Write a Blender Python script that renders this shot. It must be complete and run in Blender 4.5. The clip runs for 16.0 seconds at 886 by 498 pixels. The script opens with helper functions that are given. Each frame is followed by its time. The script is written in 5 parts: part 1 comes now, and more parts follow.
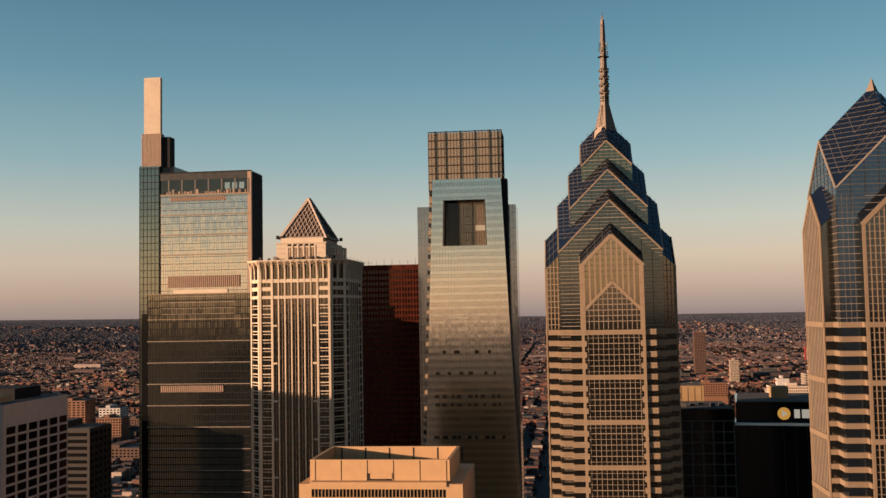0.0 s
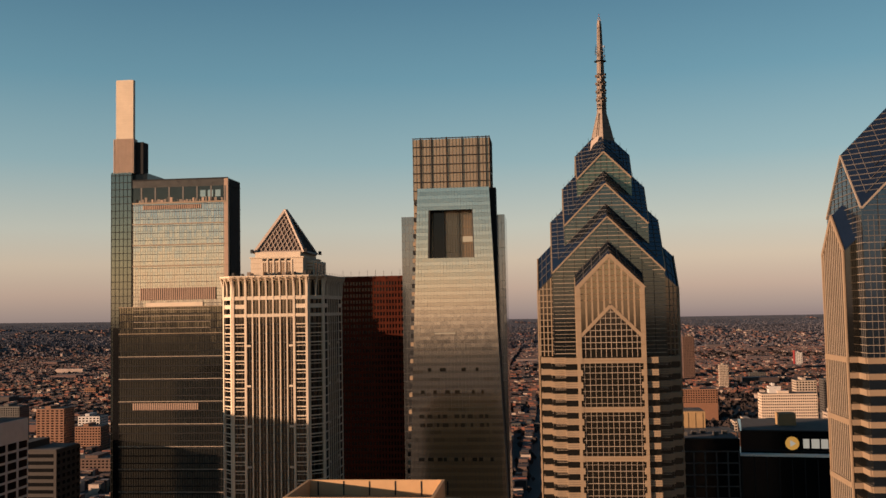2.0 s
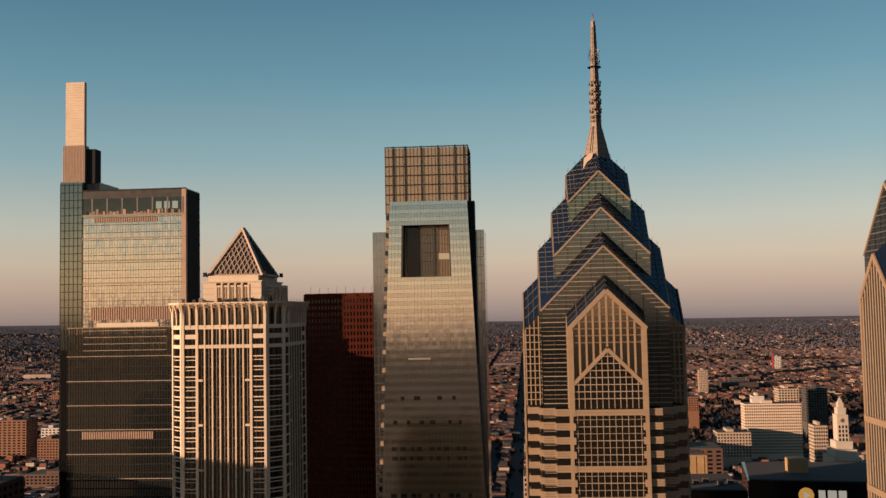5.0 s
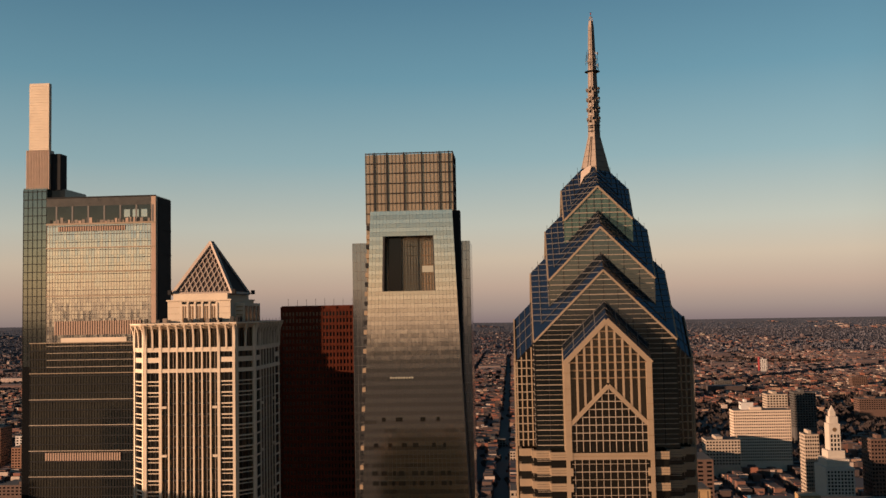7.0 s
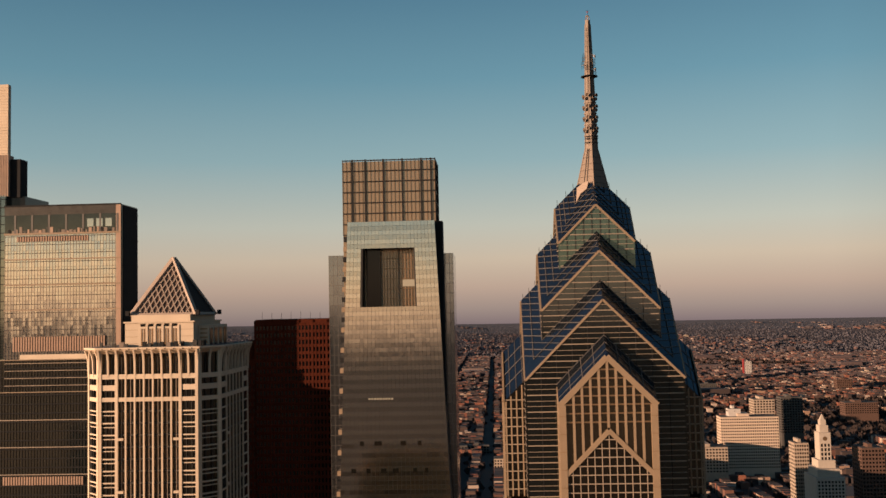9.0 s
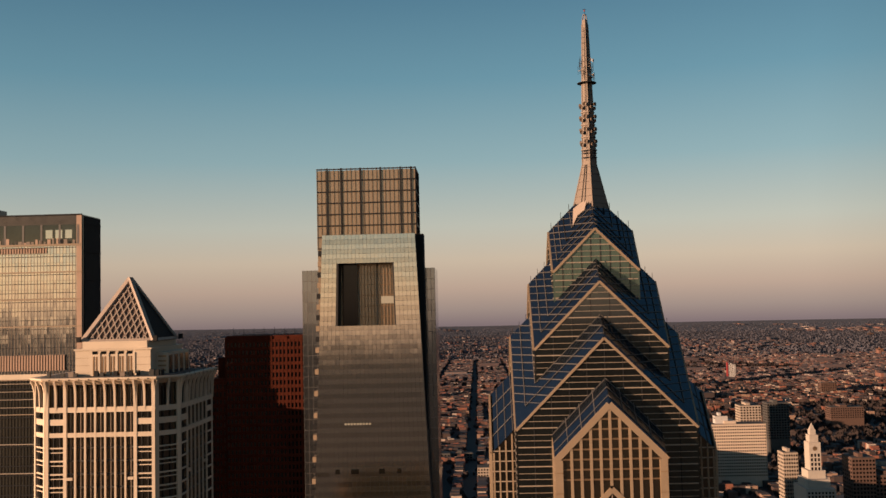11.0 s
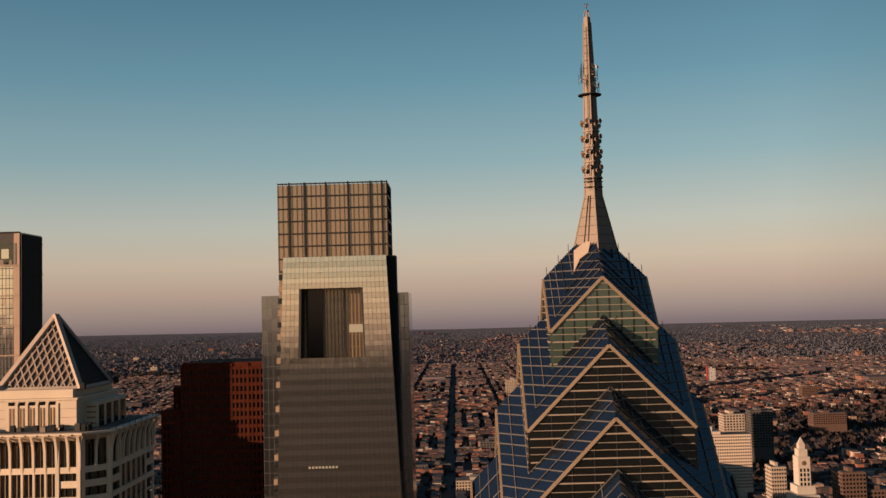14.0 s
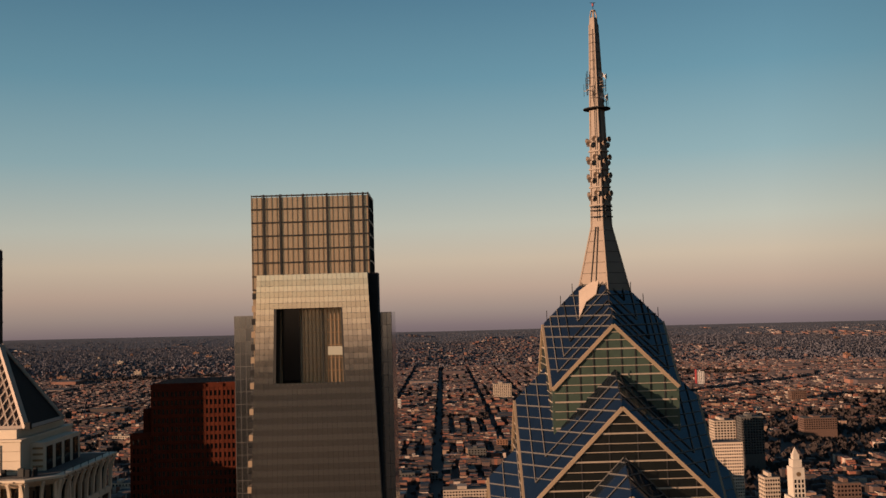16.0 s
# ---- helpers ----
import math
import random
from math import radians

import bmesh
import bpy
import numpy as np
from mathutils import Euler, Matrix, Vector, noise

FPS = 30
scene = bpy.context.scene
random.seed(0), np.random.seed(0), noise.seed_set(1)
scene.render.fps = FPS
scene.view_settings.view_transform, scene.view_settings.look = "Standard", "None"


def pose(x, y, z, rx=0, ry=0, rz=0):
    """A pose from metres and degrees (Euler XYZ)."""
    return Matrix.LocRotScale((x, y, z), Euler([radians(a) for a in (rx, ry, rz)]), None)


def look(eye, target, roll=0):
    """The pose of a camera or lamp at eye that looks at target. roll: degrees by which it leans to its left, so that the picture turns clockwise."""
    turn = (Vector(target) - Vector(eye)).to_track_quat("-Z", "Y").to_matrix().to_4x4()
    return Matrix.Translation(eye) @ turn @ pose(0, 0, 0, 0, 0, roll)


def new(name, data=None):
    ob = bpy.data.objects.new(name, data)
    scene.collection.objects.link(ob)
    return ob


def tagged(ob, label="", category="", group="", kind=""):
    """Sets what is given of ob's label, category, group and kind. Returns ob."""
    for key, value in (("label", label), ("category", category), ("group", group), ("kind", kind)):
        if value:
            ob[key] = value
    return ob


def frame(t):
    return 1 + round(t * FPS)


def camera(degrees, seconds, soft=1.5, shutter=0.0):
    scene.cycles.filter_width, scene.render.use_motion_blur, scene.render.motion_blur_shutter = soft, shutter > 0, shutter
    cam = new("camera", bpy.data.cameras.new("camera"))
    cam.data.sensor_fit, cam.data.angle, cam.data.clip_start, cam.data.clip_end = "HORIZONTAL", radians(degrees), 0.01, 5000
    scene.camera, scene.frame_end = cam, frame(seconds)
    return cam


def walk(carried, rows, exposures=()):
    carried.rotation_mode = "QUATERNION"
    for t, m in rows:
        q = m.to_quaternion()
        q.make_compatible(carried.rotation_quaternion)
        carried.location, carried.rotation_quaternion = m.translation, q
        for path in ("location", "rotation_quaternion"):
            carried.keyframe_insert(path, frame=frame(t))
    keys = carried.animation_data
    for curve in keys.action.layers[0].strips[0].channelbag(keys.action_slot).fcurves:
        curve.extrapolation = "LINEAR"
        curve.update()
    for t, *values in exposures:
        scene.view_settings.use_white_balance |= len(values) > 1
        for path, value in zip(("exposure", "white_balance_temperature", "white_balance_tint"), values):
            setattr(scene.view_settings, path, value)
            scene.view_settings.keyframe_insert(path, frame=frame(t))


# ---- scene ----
import collections

cam = camera(48.3, 16.0)
METRES, EYE, TILT, LEAN, TURN = 210.0, 195.0, -1.0, 0.0, 6.8
ROWS = [
    (0.0, 0.0, 0.0, 0.0, 0.08, 4.54, 1.07),
    (0.5, 0.0014, 0.03, 0.0088, -0.07, 4.57, 1.05),
    (1.0, 0.0026, 0.0597, 0.0183, -0.25, 4.58, 1.06),
    (1.5, 0.0044, 0.0901, 0.0276, -0.43, 4.59, 1.08),
    (2.0, 0.0057, 0.12, 0.0371, -0.65, 4.6, 1.09),
    (2.5, 0.0069, 0.1501, 0.0466, -0.88, 4.6, 1.09),
    (3.0, 0.0084, 0.1806, 0.056, -1.1, 4.6, 1.1),
    (3.5, 0.01, 0.2114, 0.0652, -1.31, 4.61, 1.09),
    (4.0, 0.0117, 0.2417, 0.0747, -1.53, 4.6, 1.11),
    (6.5, 0.0205, 0.392, 0.1219, -2.64, 4.56, 1.19),
    (7.0, 0.0225, 0.4222, 0.1311, -2.86, 4.55, 1.19),
    (7.5, 0.0249, 0.4523, 0.1405, -3.1, 4.53, 1.19),
    (8.0, 0.0272, 0.4826, 0.1495, -3.34, 4.54, 1.21),
    (8.5, 0.0298, 0.5126, 0.1588, -3.57, 4.54, 1.23),
    (9.0, 0.0327, 0.5428, 0.1679, -3.82, 4.52, 1.27),
    (11.5, 0.0482, 0.6931, 0.2135, -5.07, 4.55, 1.47),
    (12.0, 0.0518, 0.7229, 0.2226, -5.31, 4.54, 1.51),
    (12.5, 0.0553, 0.7527, 0.2314, -5.5, 4.54, 1.54),
    (13.0, 0.0593, 0.7825, 0.2404, -5.71, 4.52, 1.59),
    (13.5, 0.0633, 0.8121, 0.2493, -5.9, 4.52, 1.64),
    (14.0, 0.0672, 0.8416, 0.2581, -6.09, 4.55, 1.7),
    (14.5, 0.0712, 0.8696, 0.2671, -6.28, 4.57, 1.72),
    (15.0, 0.0752, 0.8977, 0.276, -6.45, 4.58, 1.74),
    (15.5, 0.0791, 0.9244, 0.2847, -6.64, 4.57, 1.78),
    (16.0, 0.0832, 0.9517, 0.2934, -6.82, 4.57, 1.8),
]
walk(cam, [(t, pose(0, 0, EYE, TILT, LEAN, TURN) @ pose(METRES * x, METRES * y, METRES * z, 90 + pitch, roll, yaw)) for t, x, y, z, yaw, pitch, roll in ROWS],
     [(0.0, 1.57), (2.0, 1.5), (4.0, 1.48), (16.0, 1.39)])

# ---- world, sun ----
SUN_AZ, SUN_EL = 62.0, 6.0   # degrees west of grid south, degrees above the horizon
TO_SUN = Vector((-math.sin(radians(SUN_AZ)) * math.cos(radians(SUN_EL)),
                 -math.cos(radians(SUN_AZ)) * math.cos(radians(SUN_EL)), math.sin(radians(SUN_EL))))
world = bpy.data.worlds.new("evening_sky")
scene.world = world
world.use_nodes = True
wn, wl = world.node_tree.nodes, world.node_tree.links
sky = wn.new("ShaderNodeTexSky")
sky.sky_type = "NISHITA"
sky.sun_disc = False
sky.sun_elevation = radians(SUN_EL)
sky.sun_rotation = radians(180 + SUN_AZ)
sky.altitude, sky.air_density, sky.dust_density, sky.ozone_density = 200, 1.0, 2.0, 2.0
# the dusk bands of the sky by height, warmer on the sun's side, over the computed sky
way = wn.new("ShaderNodeTexCoord")
xyz = wn.new("ShaderNodeSeparateXYZ")
wl.new(way.outputs["Generated"], xyz.inputs[0])
height = wn.new("ShaderNodeMapRange")
height.inputs["From Min"].default_value, height.inputs["From Max"].default_value = -0.05, 0.95
wl.new(xyz.outputs["Z"], height.inputs["Value"])
bands = wn.new("ShaderNodeValToRGB")
SKY = [(-0.05, (0.035, 0.032, 0.034)), (-0.016, (0.115, 0.085, 0.090)), (0.0, (0.182, 0.138, 0.122)), (0.022, (0.260, 0.189, 0.150)), (0.05, (0.305, 0.245, 0.187)),
       (0.085, (0.262, 0.262, 0.225)), (0.15, (0.140, 0.208, 0.222)), (0.23, (0.071, 0.148, 0.186)), (0.31, (0.042, 0.100, 0.142)), (0.45, (0.030, 0.079, 0.119)), (0.6, (0.022, 0.060, 0.098)), (0.95, (0.014, 0.034, 0.064))]
els = bands.color_ramp.elements
while len(els) < len(SKY):
    els.new(0.5)
for el, (z, c) in zip(els, SKY):
    el.position, el.color = (z + 0.05), (*c, 1)
wl.new(height.outputs[0], bands.inputs[0])
side = wn.new("ShaderNodeVectorMath")
side.operation = "DOT_PRODUCT"
side.inputs[1].default_value = (TO_SUN.x, TO_SUN.y, 0)
wl.new(way.outputs["Generated"], side.inputs[0])
glow = wn.new("ShaderNodeMapRange")
glow.inputs["From Min"].default_value, glow.inputs["From Max"].default_value = 0.2, 0.95
wl.new(side.outputs["Value"], glow.inputs["Value"])
warm = wn.new("ShaderNodeMix")
warm.data_type, warm.blend_type = "RGBA", "MULTIPLY"
warm.inputs["B"].default_value = (3.5, 2.8, 1.85, 1)
low = wn.new("ShaderNodeMapRange")
low.inputs["From Min"].default_value, low.inputs["From Max"].default_value = 0.03, 0.11
low.inputs["To Min"].default_value, low.inputs["To Max"].default_value = 1.0, 0.05
wl.new(xyz.outputs["Z"], low.inputs["Value"])
share = wn.new("ShaderNodeMath")
share.operation = "MULTIPLY"
wl.new(glow.outputs[0], share.inputs[0])
wl.new(low.outputs[0], share.inputs[1])
wl.new(share.outputs[0], warm.inputs["Factor"])
wl.new(bands.outputs[0], warm.inputs["A"])
# a little brighter to the north-east than to the north-west, fading on the side away from the sun
drift = wn.new("ShaderNodeValToRGB")
DRIFT = [(0.0, 1.0), (0.3, 0.95), (0.66, 1.08), (0.85, 0.55), (1.0, 0.3)]
while len(drift.color_ramp.elements) < len(DRIFT):
    drift.color_ramp.elements.new(0.5)
for el, (pos, v) in zip(drift.color_ramp.elements, DRIFT):
    el.position, el.color = pos, (v, v, v, 1)
across = wn.new("ShaderNodeMapRange")
across.inputs["From Min"].default_value, across.inputs["From Max"].default_value = -1, 1
wl.new(xyz.outputs["X"], across.inputs["Value"])
wl.new(across.outputs[0], drift.inputs[0])
even = wn.new("ShaderNodeMix")
even.data_type, even.blend_type = "RGBA", "MULTIPLY"
even.inputs["Factor"].default_value = 1
wl.new(warm.outputs["Result"], even.inputs["A"])
wl.new(drift.outputs[0], even.inputs["B"])
dim = wn.new("ShaderNodeVectorMath")
dim.operation = "SCALE"
dim.inputs["Scale"].default_value = 0.08
wl.new(sky.outputs[0], dim.inputs[0])
both = wn.new("ShaderNodeMix")
both.data_type = "RGBA"
both.inputs["Factor"].default_value = 0.1
wl.new(even.outputs["Result"], both.inputs["A"])
wl.new(dim.outputs[0], both.inputs["B"])
wl.new(both.outputs["Result"], wn["Background"].inputs[0])
wn["Background"].inputs[1].default_value = 0.75
sun = new("sun", bpy.data.lights.new("sun", "SUN"))
sun.data.energy, sun.data.angle, sun.data.color = 3.6, radians(0.6), (1.0, 0.635, 0.405)
sun.matrix_world = look(TO_SUN * 100, (0, 0, 0))


# ---- materials ----
def rgba(c):
    return (c[0], c[1], c[2], 1.0)


def shader(name, base, rough=0.6, metal=0.0, vary=0.15, scale=0.3, fine=6.0, bump=0.1, per_object=0.0, island=None, ior=1.5,
           wave=0.0):
    """A procedural surface: base colour broken up by two noises in world space, with relief; wave bends broad reflections."""
    m = bpy.data.materials.new(name)
    m.use_nodes = True
    n, l = m.node_tree.nodes, m.node_tree.links
    p = n["Principled BSDF"]
    geo = n.new("ShaderNodeNewGeometry")
    big, small = n.new("ShaderNodeTexNoise"), n.new("ShaderNodeTexNoise")
    big.inputs["Scale"].default_value, small.inputs["Scale"].default_value = scale, fine
    big.inputs["Detail"].default_value = 4
    for t in (big, small):
        l.new(geo.outputs["Position"], t.inputs["Vector"])
    add = n.new("ShaderNodeMath")
    add.operation = "ADD"
    l.new(big.outputs["Fac"], add.inputs[0])
    l.new(small.outputs["Fac"], add.inputs[1])
    src = add.outputs[0]
    if per_object:
        info, mul = n.new("ShaderNodeObjectInfo"), n.new("ShaderNodeMath")
        mul.operation = "MULTIPLY_ADD"
        mul.inputs[1].default_value = per_object
        l.new(info.outputs["Random"], mul.inputs[0])
        l.new(src, mul.inputs[2])
        src = mul.outputs[0]
    rng = n.new("ShaderNodeMapRange")
    rng.inputs["From Min"].default_value, rng.inputs["From Max"].default_value = 0.6, 1.4 + per_object
    rng.inputs["To Min"].default_value, rng.inputs["To Max"].default_value = 1 - vary, 1 + vary
    l.new(src, rng.inputs["Value"])
    mix = n.new("ShaderNodeMix")
    mix.data_type, mix.blend_type = "RGBA", "MULTIPLY"
    mix.inputs["Factor"].default_value = 1
    mix.inputs["A"].default_value = rgba(base)
    if island:
        ramp = n.new("ShaderNodeValToRGB")
        ramp.color_ramp.interpolation = "CONSTANT"
        els = ramp.color_ramp.elements
        while len(els) < len(island):
            els.new(0.5)
        for k, c in enumerate(island):
            els[k].position = k / len(island)
            els[k].color = rgba(c)
        l.new(geo.outputs["Random Per Island"], ramp.inputs[0])
        roofs = n.new("ShaderNodeValToRGB")
        roofs.color_ramp.interpolation = "CONSTANT"
        # flat roofs have their own dark tones, with shade's blue put into the colour
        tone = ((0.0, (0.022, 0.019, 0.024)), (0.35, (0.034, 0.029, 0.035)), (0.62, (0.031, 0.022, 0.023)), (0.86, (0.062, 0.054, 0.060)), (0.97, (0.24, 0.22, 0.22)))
        while len(roofs.color_ramp.elements) < len(tone):
            roofs.color_ramp.elements.new(0.5)
        for el, (pos, c) in zip(roofs.color_ramp.elements, tone):
            el.position, el.color = pos, rgba(c)
        shift = n.new("ShaderNodeMath")
        shift.operation = "MULTIPLY"
        shift.inputs[1].default_value = 7.31
        wrap = n.new("ShaderNodeMath")
        wrap.operation = "FRACT"
        l.new(geo.outputs["Random Per Island"], shift.inputs[0])
        l.new(shift.outputs[0], wrap.inputs[0])
        l.new(wrap.outputs[0], roofs.inputs[0])
        facing, flat, pick = n.new("ShaderNodeSeparateXYZ"), n.new("ShaderNodeMath"), n.new("ShaderNodeMix")
        flat.operation = "GREATER_THAN"
        flat.inputs[1].default_value = 0.6
        pick.data_type = "RGBA"
        l.new(geo.outputs["Normal"], facing.inputs[0])
        l.new(facing.outputs["Z"], flat.inputs[0])
        l.new(flat.outputs[0], pick.inputs["Factor"])
        l.new(ramp.outputs[0], pick.inputs["A"])
        l.new(roofs.outputs[0], pick.inputs["B"])
        l.new(pick.outputs["Result"], mix.inputs["A"])
    l.new(rng.outputs[0], mix.inputs["B"])
    l.new(mix.outputs["Result"], p.inputs["Base Color"])
    p.inputs["Roughness"].default_value, p.inputs["Metallic"].default_value, p.inputs["IOR"].default_value = rough, metal, ior
    if bump or wave:
        b = n.new("ShaderNodeBump")
        b.inputs["Strength"].default_value = wave or bump
        b.inputs["Distance"].default_value = 0.05
        l.new((big if wave else small).outputs["Fac"], b.inputs["Height"])
        l.new(b.outputs["Normal"], p.inputs["Normal"])
    return m


def glass(name, tint, metal=0.8, rough=0.08, vary=0.25, per_object=0.6):
    """Mirror-coated curtain-wall glass, a little uneven from pane to pane."""
    return shader(name, tint, rough, metal, vary, 0.12, 0.8, 0.0, per_object, wave=0.07)


STONE = shader("tan_granite", (0.228, 0.165, 0.108), 0.6, vary=0.16, per_object=0.25)
# the second tower's tan granite, darkened in colour for its weaker light
DEEP_STONE = shader("dimmed_granite", (0.20, 0.143, 0.095), 0.6, vary=0.18, per_object=0.3)
LATTICE = shader("pinkish_lattice_stone", (0.30, 0.235, 0.19), 0.7, vary=0.14)
PALE_STONE = shader("pale_stone", (0.50, 0.405, 0.305), 0.7, vary=0.2, scale=0.15, per_object=0.3)
TAN_PANEL = shader("tan_concrete", (0.43, 0.265, 0.135), 0.75, vary=0.12, per_object=0.15)
RED_GRANITE = shader("red_granite", (0.055, 0.012, 0.0055), 0.9, vary=0.4, ior=1.2)
WHITE_CONC = shader("white_concrete", (0.42, 0.39, 0.37), 0.75, vary=0.12)
GRID_CONC = shader("dark_grey_concrete", (0.06, 0.055, 0.052), 0.8, vary=0.2)
STEEL = shader("pale_steel", (0.155, 0.115, 0.088), 0.6, 0.0, vary=0.12)
JOINT = shader("grey_joint_metal", (0.03, 0.028, 0.026), 0.5, 0.3, vary=0.15)
ROOF_BAR = shader("grey_roof_bar", (0.085, 0.076, 0.070), 0.6, vary=0.12)
MULLION = shader("pale_mullion", (0.28, 0.225, 0.175), 0.5, 0.1, vary=0.12)
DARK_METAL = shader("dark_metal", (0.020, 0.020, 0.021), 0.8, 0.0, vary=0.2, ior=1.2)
BRONZE = shader("bronze_metal", (0.22, 0.14, 0.08), 0.4, 0.6, vary=0.15)
BLUE_GLASS = glass("blue_roof_glass", (0.09, 0.118, 0.152), 0.95, 0.12)
GREEN_GLASS = glass("green_glass", (0.10, 0.108, 0.10), 0.95, 0.08)
JADE_GLASS = glass("jade_green_glass", (0.08, 0.115, 0.092), 0.5, 0.12)
TEAL_GLASS = glass("dark_teal_glass", (0.22, 0.24, 0.22), 0.95, 0.08)
DARK_GLASS = glass("dark_window_glass", (0.105, 0.098, 0.085), 0.95, 0.07)
OLIVE_GLASS = glass("olive_curtain_glass", (0.23, 0.21, 0.165), 0.93, 0.10, 0.3)
STRIP_GLASS = glass("gold_strip_glass", (0.17, 0.145, 0.115), 0.97, 0.08)
BAY_GLASS = glass("bronze_bay_glass", (0.13, 0.11, 0.085), 0.97, 0.08)
# bay glass above the chevron, with the gold of mirrored sky in its tint
SKY_GOLD_GLASS = glass("sky_gold_gable_glass", (0.28, 0.22, 0.15), 0.98, 0.10)
BLACK_GLASS = glass("black_glass", (0.014, 0.014, 0.015), 0.6, 0.12)
SILVER_GLASS = glass("silver_glass", (0.60, 0.555, 0.49), 1.0, 0.11, 0.06, 0.5)
BRONZE_BAND = glass("bronze_tinted_glass", (0.48, 0.44, 0.385), 1.0, 0.10, 0.14, 0.6)
RIBBON_GLASS = glass("dark_ribbon_glass", (0.40, 0.365, 0.315), 1.0, 0.12, 0.3, 0.6)
GREY_GLASS = glass("grey_glass", (0.56, 0.55, 0.52), 0.97, 0.09, 0.12, 0.6)
WING_GLASS = glass("blue_grey_wing_glass", (0.25, 0.255, 0.26), 0.95, 0.14, 0.10, 0.5)
CROWN_GLASS = glass("warm_crown_glass", (0.34, 0.25, 0.17), 0.6, 0.25, 0.12, 0.4)
MAST_LOUVRE = shader("pale_pinkish_louvre", (0.42, 0.30, 0.225), 0.7, vary=0.12)
LOUVRE = shader("pinkish_louvre_metal", (0.30, 0.20, 0.145), 0.6, 0.1, vary=0.12)
# haze over the far houses is put into this muted, low-contrast palette
HAZED_HOUSE = shader("hazed_roofs_and_walls", (0.1, 0.09, 0.09), 0.9, vary=0.25, scale=0.02, fine=0.2, bump=0,
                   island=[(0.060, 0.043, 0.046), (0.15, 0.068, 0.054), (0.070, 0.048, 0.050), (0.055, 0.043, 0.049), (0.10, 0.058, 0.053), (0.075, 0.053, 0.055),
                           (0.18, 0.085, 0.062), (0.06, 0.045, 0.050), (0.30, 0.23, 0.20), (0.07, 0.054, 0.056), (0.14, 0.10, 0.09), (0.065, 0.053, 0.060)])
ASPHALT = shader("asphalt", (0.022, 0.019, 0.020), 0.9, vary=0.3, scale=0.02, fine=0.4)
YARD = shader("yards_and_pavement", (0.020, 0.016, 0.018), 0.95, vary=0.5, scale=0.02, fine=0.15)
SOUTH_SHEET = shader("south_reflection_sheet", (0.055, 0.042, 0.034), 0.95, vary=0.4, scale=0.01, fine=0.08, bump=0)
# the far land's haze is put into these mauve-brown and blue-grey tones
HAZED_OUTSKIRTS = shader("outskirts", (0.070, 0.052, 0.058), 1.0, vary=0.35, scale=0.006, fine=0.05, bump=0)
HAZED_HILL = shader("distant_woods", (0.064, 0.062, 0.078), 1.0, vary=0.35, scale=0.006, fine=0.05, bump=0)
HOUSE = shader("rowhouse_brick_and_render", (0.3, 0.2, 0.15), 0.85, vary=0.2, scale=0.1, fine=1.0, bump=0,
               island=[(0.036, 0.023, 0.021), (0.17, 0.058, 0.037), (0.055, 0.033, 0.028), (0.20, 0.074, 0.045), (0.034, 0.025, 0.025), (0.10, 0.045, 0.034),
                       (0.36, 0.28, 0.23), (0.05, 0.028, 0.024), (0.13, 0.062, 0.045), (0.24, 0.15, 0.105), (0.04, 0.027, 0.026), (0.085, 0.052, 0.044)])
TWIG = shader("bare_twigs", (0.024, 0.016, 0.015), 1.0, vary=0.4, scale=0.05, fine=0.5, bump=0)
DULL_BRICK = shader("dull_brown_brick", (0.082, 0.045, 0.033), 0.85, vary=0.25)
OCHRE = shader("ochre_concrete", (0.27, 0.175, 0.085), 0.8, vary=0.25)
BRICK = shader("orange_brick", (0.165, 0.078, 0.045), 0.85, vary=0.2)
CLOCK_STONE = shader("cream_terracotta", (0.37, 0.32, 0.27), 0.8, vary=0.12)
OFFICE_STONE = shader("warm_office_stone", (0.47, 0.37, 0.29), 0.85, vary=0.12)
FAR_STONE = shader("darker_far_stone", (0.30, 0.24, 0.19), 0.85, vary=0.2)
ROOF = shader("grey_roof_felt", (0.048, 0.043, 0.041), 0.95, vary=0.3)
RED_PAINT = shader("red_paint", (0.20, 0.02, 0.02), 0.6, vary=0.1)
GRASS = shader("winter_grass", (0.08, 0.11, 0.04), 1.0, vary=0.3)
WHITE_PAINT = shader("white_sign_letters", (0.8, 0.76, 0.70), 0.5, vary=0.05)


def lamp_glow(name, colour, strength):
    m = bpy.data.materials.new(name)
    m.use_nodes = True
    p = m.node_tree.nodes["Principled BSDF"]
    p.inputs["Base Color"].default_value = rgba([0.1 * c for c in colour])
    p.inputs["Emission Color"].default_value = rgba(colour)
    p.inputs["Emission Strength"].default_value = strength
    return m


SIGN_GOLD = lamp_glow("lit_gold_sign", (1.0, 0.50, 0.10), 0.16)
SIGN_WHITE = lamp_glow("lit_white_sign", (1.0, 0.9, 0.75), 0.12)
LIT = lamp_glow("lit_office_window", (1.0, 0.74, 0.45), 0.11)


